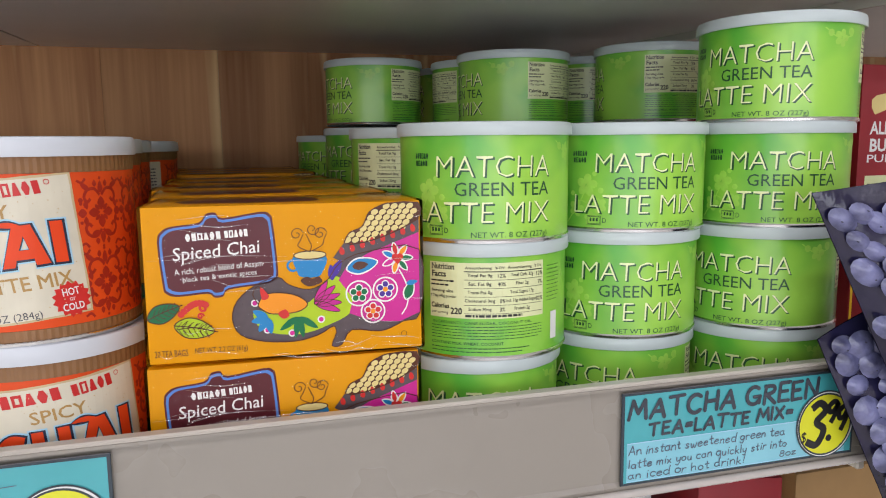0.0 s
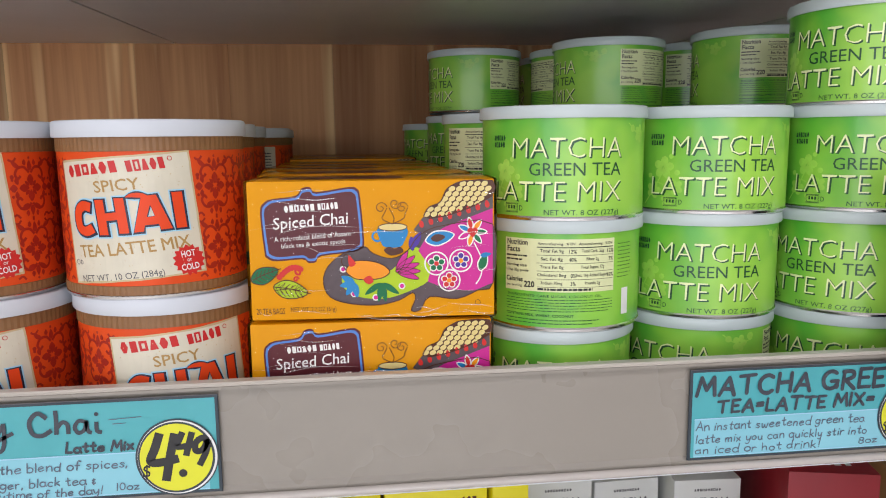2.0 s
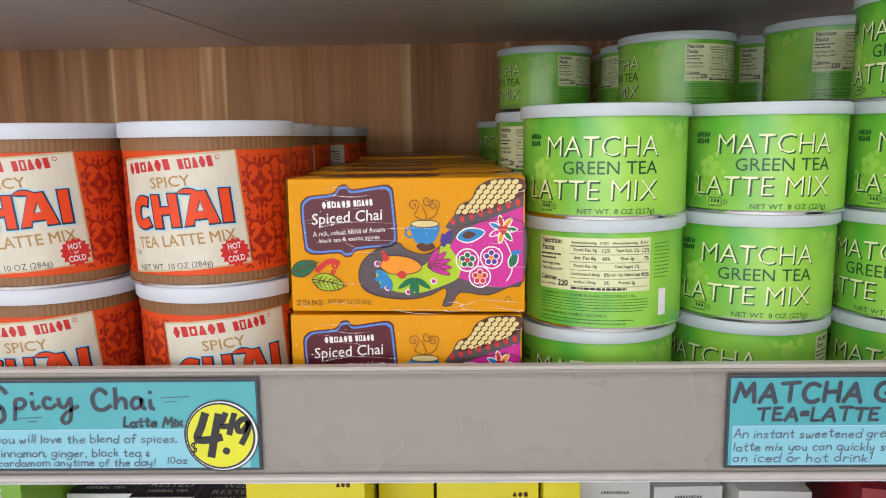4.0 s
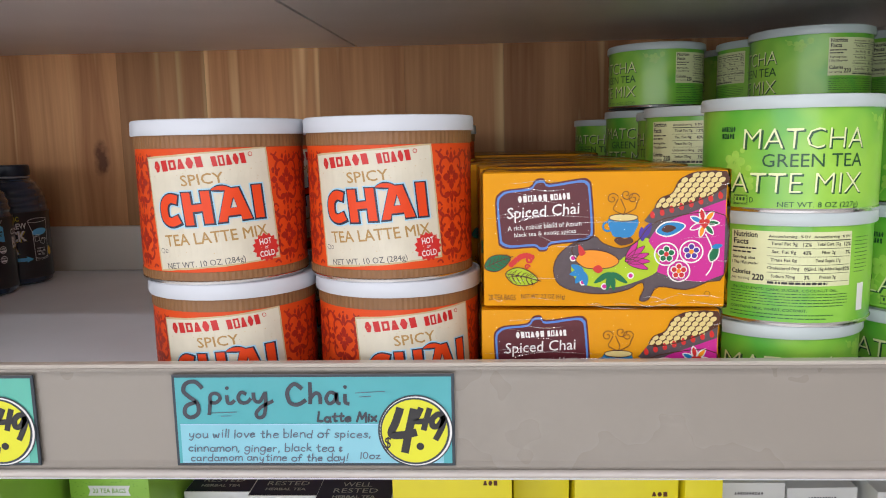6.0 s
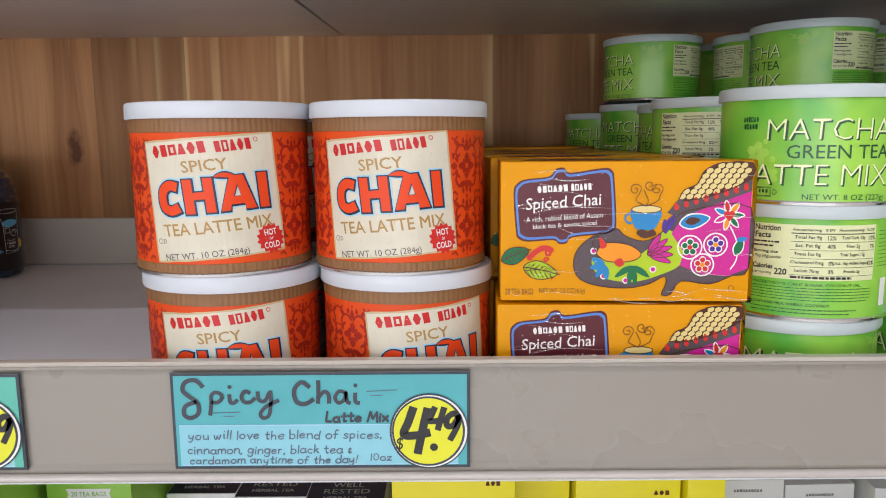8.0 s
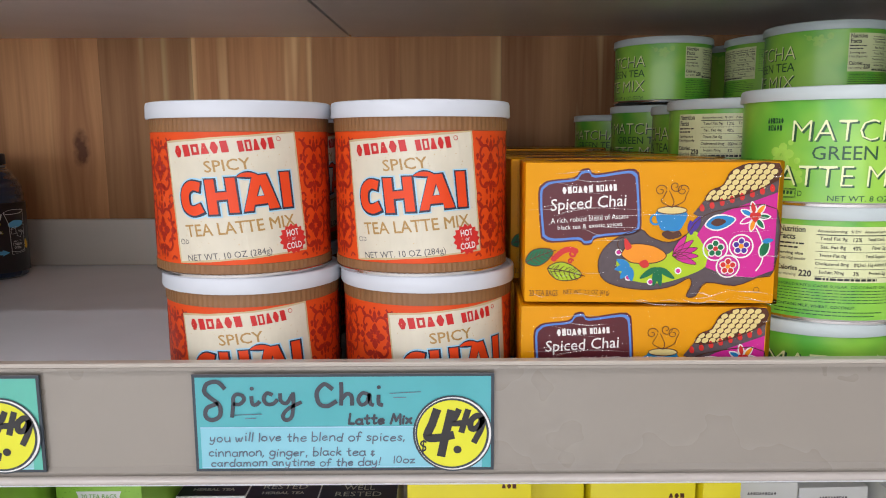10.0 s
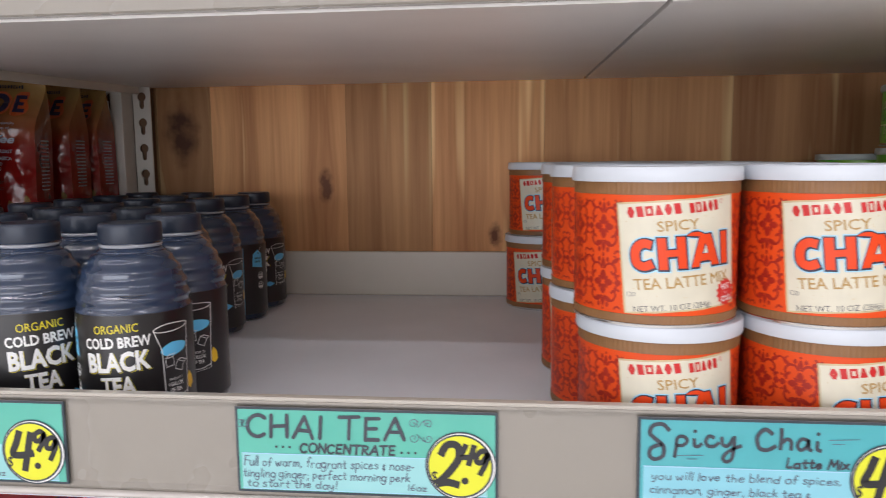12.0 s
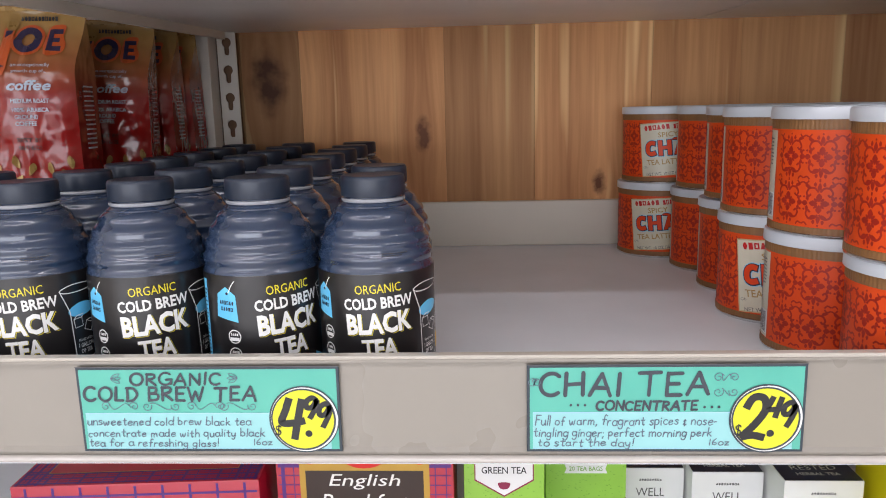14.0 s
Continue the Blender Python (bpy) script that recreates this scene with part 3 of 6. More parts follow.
    def flat(self, layer=1, dx=0.0, dy=0.0, dz=0.0, step=0.00015):
        """Laid on a face that looks towards -y."""
        bm = self.mesh()
        for v in bm.verts:
            v.co = Vector((dx + v.co.x * 0.001, dy - step * layer - v.co.z, dz + v.co.y * 0.001))
        return bm

    def lying(self, layer=1, dx=0.0, dy=0.0, dz=0.0, step=0.00015):
        """Laid on a face that looks up."""
        bm = self.mesh()
        for v in bm.verts:
            v.co = Vector((dx + v.co.x * 0.001, dy + v.co.y * 0.001, dz + step * layer + v.co.z))
        return bm


# ---- the setting ----
DECK, FRONT, BACK, UNDER = 1.2132, 0.3588, 0.985, 1.517
LEFT, RIGHT = -0.535, 0.735


def structure(name, bm, material, label, category, smooth=False):
    return tagged(part(name, bm, material, smooth=smooth), label, category, kind="structure")


# unseen floor, kept pale to bounce light up under the shelves
structure("floor", box(-7, 7.2, -7.2, 1.4, -0.1, 0), M_FLOOR, "pale polished shop floor", "floor")
structure("ceiling", box(-7, 7.2, -7.2, 1.4, 3.2, 3.3), M_CEIL, "plain white shop ceiling", "ceiling")
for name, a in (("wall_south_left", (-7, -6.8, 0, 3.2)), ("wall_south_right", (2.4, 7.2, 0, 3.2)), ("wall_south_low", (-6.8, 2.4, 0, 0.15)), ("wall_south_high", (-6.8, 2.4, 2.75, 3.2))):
    structure(name, box(a[0], a[1], -7.2, -7.0, a[2], a[3]), M_WALL, "plain painted wall round the added, unseen window", "wall")
# unseen window, added only as a frame for the fill light
window = thing("window_1", "wide unseen window across the aisle, added round the fill light", "window", kind="structure")
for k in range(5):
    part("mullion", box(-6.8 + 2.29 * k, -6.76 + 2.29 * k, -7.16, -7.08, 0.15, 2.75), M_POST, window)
structure("backdrop", box(-9, 9, -12.2, -12, -1, 6), M_CEIL, "plain pale backdrop outside the added, unseen window", "backdrop")
structure("wall_west", box(-7.1, -7, -7.2, 1.4, 0, 3.2), M_WALL, "plain painted side wall of the shop", "wall")
structure("wall_east", box(7.2, 7.3, -7.2, 1.4, 0, 3.2), M_WALL, "plain painted side wall of the shop", "wall")
structure("wall_north", box(-7, 7.2, 1.05, 1.4, 0, 3.2), M_WALL, "plain painted wall behind the shelving", "wall")

for y in (-1.47, -2.7, -3.9, -5.4):
    lamp = thing("ceiling_light", "long white fluorescent strip fixture under the ceiling", "lamp", "ceiling lights", pose(0.1, y, 3.1))
    part("housing", box(-5.5, 5.5, -0.1, 0.1, 0.0, 0.1, 0.01), M_CEIL, lamp)

# back boards of cedar veneer
backing = structure("back_panel", box(-1.7, 1.9, BACK + 0.012, 1.05, 0.0, 2.1), M_WALL, "plain panel that closes the shelving behind", "panel")
# board tones also hold the light: brighter at the left, darker towards the right
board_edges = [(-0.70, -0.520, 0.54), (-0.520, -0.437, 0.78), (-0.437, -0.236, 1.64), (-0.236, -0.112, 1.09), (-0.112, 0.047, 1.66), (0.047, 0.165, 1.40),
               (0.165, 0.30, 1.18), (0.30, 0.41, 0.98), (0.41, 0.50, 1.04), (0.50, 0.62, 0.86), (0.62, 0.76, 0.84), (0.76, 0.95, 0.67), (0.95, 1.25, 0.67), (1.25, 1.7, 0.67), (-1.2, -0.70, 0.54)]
back_wall = thing("back_wall", "cedar veneer boards with knots behind the shelf", "back wall", kind="structure")
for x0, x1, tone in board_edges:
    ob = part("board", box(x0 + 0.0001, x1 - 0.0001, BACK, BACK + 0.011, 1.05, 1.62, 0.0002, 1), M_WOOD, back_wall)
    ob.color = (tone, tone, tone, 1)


def deck_bay(name, x0, x1, z):
    unit = thing(name, "grey painted steel shelf with a cream front rail", "shelf", "shelves")
    part("deck", box(x0, x1, FRONT + 0.004, BACK - 0.002, z - 0.022, z, 0.0012, 1), M_DECK, unit)
    return unit


shelf = deck_bay("shelf", LEFT + 0.004, 0.692, DECK)
rail = [(FRONT + 0.0020, 1.2632), (FRONT - 0.0035, 1.2632), (FRONT - 0.004, 1.2626), (FRONT - 0.004, 1.2612), (FRONT - 0.0022, 1.2606), (FRONT + 0.0006, 1.2600), (FRONT + 0.0010, 1.2400),
        (FRONT + 0.0008, 1.2050), (FRONT - 0.0012, 1.2025), (FRONT - 0.0012, 1.1995), (FRONT + 0.0020, 1.1975)]
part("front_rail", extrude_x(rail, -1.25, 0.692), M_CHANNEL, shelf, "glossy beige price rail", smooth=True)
part("rail_lip", extrude_x([(FRONT + 0.0021, 1.2652), (FRONT - 0.0038, 1.2652), (FRONT - 0.0047, 1.2642), (FRONT - 0.0042, 1.2631), (FRONT + 0.0021, 1.2633)], -1.25, 0.692), M_LIP, shelf, smooth=True)
clear = [(FRONT - 0.0032 + 0.0026 * math.cos(a), 1.1988 + 0.0024 * math.sin(a)) for a in np.linspace(0, 2 * math.pi, 14)[:-1]]
part("bottom_bead", extrude_x(clear, -1.25, 0.692), M_BEAD, shelf, "shiny bead along the bottom of the rail", smooth=True)
part("riser", box(LEFT + 0.004, 0.70, BACK - 0.010, BACK - 0.001, DECK + 0.0005, 1.277, 0.001, 1), M_RISER, shelf, "low beige riser at the back")
part("end_plate", box(0.694, 0.700, FRONT + 0.01, BACK - 0.012, DECK - 0.03, 1.268, 0.001, 1), M_RISER, shelf, "low beige end plate")

side = deck_bay("shelf", -1.25, LEFT - 0.002, DECK)
side = deck_bay("shelf", 0.745, 1.5, DECK - 0.004)
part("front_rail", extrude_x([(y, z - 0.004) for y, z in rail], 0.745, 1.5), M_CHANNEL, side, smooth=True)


def upper(name, x0, x1, z):
    """A shelf above that leans forward a little: its front edge hangs lower than its back."""
    unit = thing(name, "grey steel shelf above, seen from below", "shelf", "shelves")
    lean = [(0.3800, z - 0.0192), (BACK - 0.001, z), (BACK - 0.001, z + 0.024), (0.3800, z + 0.0048)]
    part("deck", extrude_x(lean, x0, x1), M_UNDER, unit)
    part("front_rail", box(x0, x1, 0.3710, 0.3795, z - 0.0175, z + 0.047, 0.001, 1), M_CHANNEL, unit)
    return unit


def shelf_bracket(x0, x1, z, unit):
    part("bracket", extrude_x([(0.40, z - 0.029), (BACK - 0.03, z - 0.011), (BACK - 0.03, z + 0.030), (0.40, z + 0.011)], x0, x1), M_POST, unit, "cream steel shelf bracket")


up = upper("shelf", LEFT + 0.006, 0.0987, UNDER)
shelf_bracket(LEFT + 0.001, LEFT + 0.0055, UNDER, up)
# cover added over the gap, near black so the joint looks shaded
part("joint_shade_strip", extrude_x([(0.383, UNDER + 0.0051), (BACK - 0.002, UNDER + 0.0242), (BACK - 0.002, UNDER + 0.0272), (0.383, UNDER + 0.0081)], 0.088, 0.112), M_SEAM, up, "added dark strip for the shade in the joint")
up = upper("shelf", 0.1023, 0.752, UNDER)
shelf_bracket(0.7525, 0.757, UNDER + 0.003, up)
upper("shelf", -1.25, LEFT - 0.004, UNDER + 0.012)
upper("shelf", 0.762, 1.7, UNDER + 0.014)


# slotted uprights
def slotted_strip(x0, x1, y, z0, z1, thick):
    """A steel strip with a column of keyhole slots right through it."""
    bm = bmesh.new()
    cx, half, pitch = (x0 + x1) / 2, (x1 - x0) / 2, 0.037
    r, s, lift, low = 0.0066, 0.0035, 0.0045, 0.0125
    corner = math.atan2(pitch / 2, half)
    angles = sorted([2 * math.pi * i / 36 for i in range(36)] + [corner, math.pi - corner, math.pi + corner, 2 * math.pi - corner])
    for i in range(int((z1 - z0) / pitch)):
        cz = z0 + (i + 0.5) * pitch
        outer, inner, deep = [], [], []
        for a in angles:
            c, d = math.cos(a), math.sin(a)
            far = min(half / max(abs(c), 1e-6), pitch / 2 / max(abs(d), 1e-6))
            head = lift * d + math.sqrt(max(0.0, r * r - (lift * c) ** 2))
            slot = min(s / max(abs(c), 1e-6), low / max(-d, 1e-6) if d < 0 else lift / max(d, 1e-6))
            near = max(head, slot)
            outer.append(bm.verts.new((cx + far * c, y, cz + far * d)))
            inner.append(bm.verts.new((cx + near * c, y, cz + near * d)))
            deep.append(bm.verts.new((cx + near * c, y + thick, cz + near * d)))
        k = len(angles)
        for j in range(k):
            q = (j + 1) % k
            bm.faces.new((outer[j], outer[q], inner[q], inner[j]))
            bm.faces.new((inner[j], inner[q], deep[q], deep[j]))
    for x in (x0, x1):
        bm.faces.new([bm.verts.new(p) for p in ((x, y, z0), (x, y + thick, z0), (x, y + thick, z1), (x, y, z1))])
    bmesh.ops.remove_doubles(bm, verts=bm.verts[:], dist=0.00001)
    bmesh.ops.recalc_face_normals(bm, faces=bm.faces[:])
    return bm


for xm in (-0.557, 0.735):
    post = thing("upright", "cream steel shelving upright with keyhole slots", "upright", "uprights", kind="structure")
    part("slotted_strip", slotted_strip(xm + 0.011, xm + 0.037, 0.968, 0.777, 1.85, 0.002), M_POST, post)
    part("slotted_strip", slotted_strip(xm - 0.037, xm - 0.011, 0.968, 0.777, 1.85, 0.002), M_POST, post)
    part("ridge", box(xm - 0.009, xm + 0.009, 0.940, 0.972, 0.0, 2.0, 0.002), M_POST, post)
    # web behind the slots, its brown darkened to hold their shade
    part("web", box(xm - 0.034, xm + 0.034, 0.974, 0.9845, 0.0, 2.0), M_SLOTSHADE, post)


# ---- price cards ----
CW, CH = 163.0, 55.0


def price_card(x, tint, label, draw, price, cents, ounces, y=0.3574):
    """A laminated hand-lettered card in the price rail; x is its left edge."""
    top, low = M_TEALS[tint]
    card = thing("price_card", label, "price card", "price cards", pose(x, y, 1.2032))
    part("sheet", box(0, CW / 1000, -0.0006, 0.0006, 0, CH / 1000, 0.0002, 1), M_CARDEDGE, card)
    art = Art().rect(CW / 2, CH / 2, CW - 3.4, CH - 3.2)
    face = part("upper_field", art.flat(1, dy=-0.0006), top, card)
    lowf = part("lower_field", Art().rect(CW / 2 - 1.5, 13.6, CW - 10, 22.6).flat(2, dy=-0.0006), low, card)
    part("field_line", Art().rect(CW / 2 - 1.5, 25.2, CW - 10, 0.7).rect(CW / 2 - 1.5, 2.3, CW - 10, 0.6).flat(3, dy=-0.0006), M_SKYBLUE, card)
    big, pen = Art(), Art()
    draw(big, pen)
    pen.hand(ounces, CW - 55, 4.4, 11.5, 4.2, 0.6, 1.0, 5)
    part("heading", big.flat(4, dy=-0.0006), M_MARKER, face, "charcoal hand lettering")
    part("writing", pen.flat(4, dy=-0.0006), M_PEN, lowf, "thin grey handwriting", kind="stuff")
    cx, cy, r = CW - 22.5, 21.3, 21.6
    tag = part("price_disc", Art().disc(cx, cy, r, n=48).flat(5, dy=-0.0006), M_CARDEDGE, card)
    part("white_rim", Art().disc(cx + 0.25, cy, r - 0.9, n=48).flat(6, dy=-0.0006), M_WHITE, tag)
    part("dark_rim", Art().disc(cx - 0.3, cy, r - 1.6, n=48).flat(7, dy=-0.0006), M_CARDEDGE, tag)
    part("yellow_field", Art().disc(cx - 0.4, cy + 0.1, r - 2.7, n=48).flat(8, dy=-0.0006), M_DISC, tag, "bright yellow disc")
    p = Art()
    p.digit(price, cx - 6.6, cy + 0.6, 15.0, 27.0, 4.6)
    p.disc(cx + 2.6, cy - 9.0, 2.2)
    p.digit(cents[0], cx + 4.6, cy + 7.4, 9.6, 13.5, 3.4)
    p.digit(cents[1], cx + 12.4, cy + 2.6, 9.6, 15.5, 3.4)
    p.text("$", cx - 16.2, cy - 7.2, 4.0, 8.0, 0.008, 0.1)
    part("price", p.flat(9, dy=-0.0006), M_BLACK, tag)
    film = part("corner_film", Art().rect(CW / 2, CH + 0.2, CW, 0.5).flat(4, dy=-0.0006), M_GREYINK, card)
    return card


def draw_spicy(big, pen):
    big.stroke([(18, 47), (14, 51), (8.5, 50), (6.8, 45.5), (10, 42), (14.5, 38), (14.5, 32), (10, 29.6), (6.8, 32), (8, 36.5), (14, 39)], 2.4, n=6)
    big.stroke([(21, 31), (22, 38), (22.2, 42), (24, 44), (27, 43.4), (28, 41), (25.5, 38.5), (22, 38.6)], 2.1, n=6)
    big.stroke([(32.0, 43), (32.4, 38.6), (34.5, 38.2), (36.5, 40)], 2.1, n=5).disc(32.4, 47.2, 1.1)
    big.stroke([(43.5, 43.5), (40.5, 44.6), (38.6, 41.6), (40, 38.6), (43.5, 38.6), (46, 41)], 2.1, n=6)
    big.stroke([(47.5, 44.5), (48, 40), (51, 39), (54, 43.8)], 2.1, n=6).stroke([(54.5, 45), (54.5, 38), (53.2, 31), (50, 29.4), (48.6, 32), (52, 36), (59, 39.5)], 2.1, n=6)
    big.stroke([(76, 46.5), (71.5, 49.5), (67.4, 45), (68.5, 38.6), (73, 37.2), (78, 40)], 2.4, n=6)
    big.stroke([(80.6, 50.6), (80.6, 44), (80.2, 37.4)], 2.2).stroke([(80.6, 41), (83.6, 44), (86, 42.6), (86.2, 37.4)], 2.2)
    big.stroke([(95.5, 43.4), (92, 44.4), (89.6, 41), (91.2, 37.8), (94.4, 39.4), (95.6, 43.6), (96, 38.6), (98, 37.6)], 2.1, n=6)
    big.stroke([(100.6, 43.4), (100.6, 38.4), (103, 37.6)], 2.1).disc(100.8, 47.6, 1.1)
    big.hand("Latte Mix", 84, 27.0, 34, 5.4, 1.35, 0.7, 21)
    pen.rect(30, 32.6, 15, 0.4, 2).rect(31, 30.4, 6, 0.4, 2).rect(115, 44.5, 17, 0.4, 3).rect(112, 41.8, 7, 0.4, 2)
    pen.hand("you will love the blend of spices,", 8.4, 17.4, 106, 5.0, 0.66, 1.2, 1)
    pen.hand("cinnamon, ginger, black tea &", 7.6, 9.0, 90, 4.8, 0.66, 1.2, 2)
    pen.hand("cardamom anytime of the day!", 8.6, 3.2, 92, 4.4, 0.66, 1.2, 3)


def flourish(art, x, y, w, flip=1):
    art.curl(x, y, 3.2, 1.3, 0.45, 20, flip).curl(x + w, y, 3.0, 1.3, 0.45, 160, -flip)
    art.stroke([(x + 2, y + 2), (x + w * 0.3, y - 2 * flip), (x + w * 0.7, y + 2 * flip), (x + w - 2, y - 1)], 0.45)


def draw_chai_concentrate(big, pen):
    big.hand("CHAI TEA", 7.5, 36.2, 99, 14.0, 2.3, 0.5, 4, 0.05)
    big.hand("CONCENTRATE", 41, 26.8, 59, 5.6, 1.35, 0.6, 5, 0.1)
    for i in range(3):
        big.disc(26 + 4.2 * i, 30.0, 0.8).disc(104.5 + 4.2 * i, 28.6, 0.8)
    flourish(pen, 112, 47, 9)
    flourish(pen, 112, 38, 9, -1)
    flourish(pen, 3.2, 44, 2.5)
    pen.hand("Full of warm, fragrant spices & nose-", 4.8, 17.4, 107, 6.0, 0.66, 1.2, 6)
    pen.hand("tingling ginger; perfect morning perk", 4, 10.0, 105, 5.4, 0.66, 1.2, 7)
    pen.hand("to start the day!", 6.5, 3.8, 57, 5.0, 0.66, 1.2, 8)


def draw_cold_brew(big, pen):
    big.hand("ORGANIC", 34, 43.8, 56, 7.4, 1.5, 0.7, 9, 0.1)
    big.hand("COLD BREW TEA", 4.0, 33.6, 107, 8.8, 1.7, 0.7, 10, 0.08)
    for x, f in ((17, 1), (43, -1), (71, 1), (91, -1)):
        flourish(pen, x, 29.8, 18, f)
    for s in (0, 1):
        for k in (-1, 0, 1):
            leaf = [(0, 0), (3, 1.1), (6.4, 0), (3, -1.1)]
            pen.stroke(leaf, 0.4, True, 3, x=22 if s == 0 else 101, y=48, rot=28 * k if s == 0 else 180 + 28 * k)
    pen.hand("unsweetened cold brew black tea", 4, 17.6, 103, 5.2, 0.66, 1.2, 11)
    pen.hand("concentrate made with quality black", 4, 10.0, 111, 5.0, 0.66, 1.2, 12)
    pen.hand("tea for a refreshing glass!", 4, 3.6, 82, 5.0, 0.66, 1.2, 13)


def draw_matcha_card(big, pen):
    big.hand("MATCHA GREEN", 4, 39.4, 129, 11.0, 2.3, 0.7, 14, 0.08)
    big.hand("TEA=LATTE MIX=", 17, 28.4, 98, 7.4, 1.7, 0.7, 15, 0.1)
    pen.hand("An instant sweetened green tea", 4.5, 18.2, 106, 5.4, 0.66, 1.2, 16)
    pen.hand("latte mix you can quickly stir into", 4.5, 10.6, 108, 5.0, 0.66, 1.2, 17)
    pen.hand("an iced or hot drink!", 4.5, 3.8, 78, 5.0, 0.66, 1.2, 18)


price_card(0.084, "blue", "teal laminated spicy chai price card in the shelf rail", draw_spicy, "4", "49", "10oz")
price_card(-0.161, "green", "green-teal laminated chai tea concentrate price card in the rail", draw_chai_concentrate, "2", "49", "16oz")
price_card(-0.437, "green", "green-teal laminated organic cold brew tea price card in the rail", draw_cold_brew, "4", "99", "16oz")
price_card(0.5125, "blue", "teal laminated matcha green tea price card in the rail", draw_matcha_card, "3", "99", "8oz")


# ---- chai cans ----
def damask(height):
    """Mirrored flower and scroll ornament for a strip 26 mm wide and height tall."""
    a = Art()
    for row in range(2):
        cy = height * (0.26 + 0.49 * row)
        for k in range(4):
            a.blob([(1.0, 0), (3.0, 1.5), (5.0, 2.2), (7.6, 0), (5.0, -2.2), (3.0, -1.5)], 3, x=0, y=cy, rot=90 * k)
            a.blob([(1.6, 0), (3.4, 1.1), (5.4, 0), (3.4, -1.1)], 3, x=0, y=cy, rot=45 + 90 * k)
        for s in (-1, 1):
            for v in (-1, 1):
                a.stroke([(0.6 * s, cy + 8.4 * v), (s * 3.6, cy + 11.4 * v), (s * 7.6, cy + 11.0 * v), (s * 9.6, cy + 7.6 * v), (s * 8.0, cy + 5.2 * v), (s * 6.2, cy + 6.8 * v)], 1.5, n=4)
                a.blob([(0, 0), (1.9, 1.6), (4.4, 1.0), (5.2, -0.6), (2.4, -1.0)], 3, x=s * 6.6, y=cy + 11.6 * v, rot=90 - s * 60 * v)
                a.blob([(0, 0), (1.6, 1.4), (4.0, 0.4), (1.8, -1.2)], 3, x=s * 9.4, y=cy + 5.6 * v, rot=-80 * v)
                a.blob([(0, 0), (1.4, 1.2), (3.4, 0.0), (1.4, -1.2)], 3, x=s * 3.4, y=cy + 12.4 * v, rot=90 * v)
                a.stroke([(s * 13, cy + 15.8 * v), (s * 10.4, cy + 14.6 * v), (s * 8.4, cy + 16.6 * v)], 1.2, n=4)
            a.blob([(s * 8.6, cy), (s * 10.8, cy + 2.2), (s * 13, cy + 0.6), (s * 13, cy - 0.6), (s * 10.8, cy - 2.2)], 3)
            a.disc(s * 11.6, cy + 4.6, 0.9, n=7).disc(s * 11.6, cy - 4.6, 0.9, n=7)
        for v in (-1, 1):
            a.blob([(0, cy + 9.4 * v), (1.6, cy + 11.6 * v), (0, cy + 15.4 * v), (-1.6, cy + 11.6 * v)], 3)
            a.disc(0, cy + 16.6 * v, 0.8, n=7)
    return a


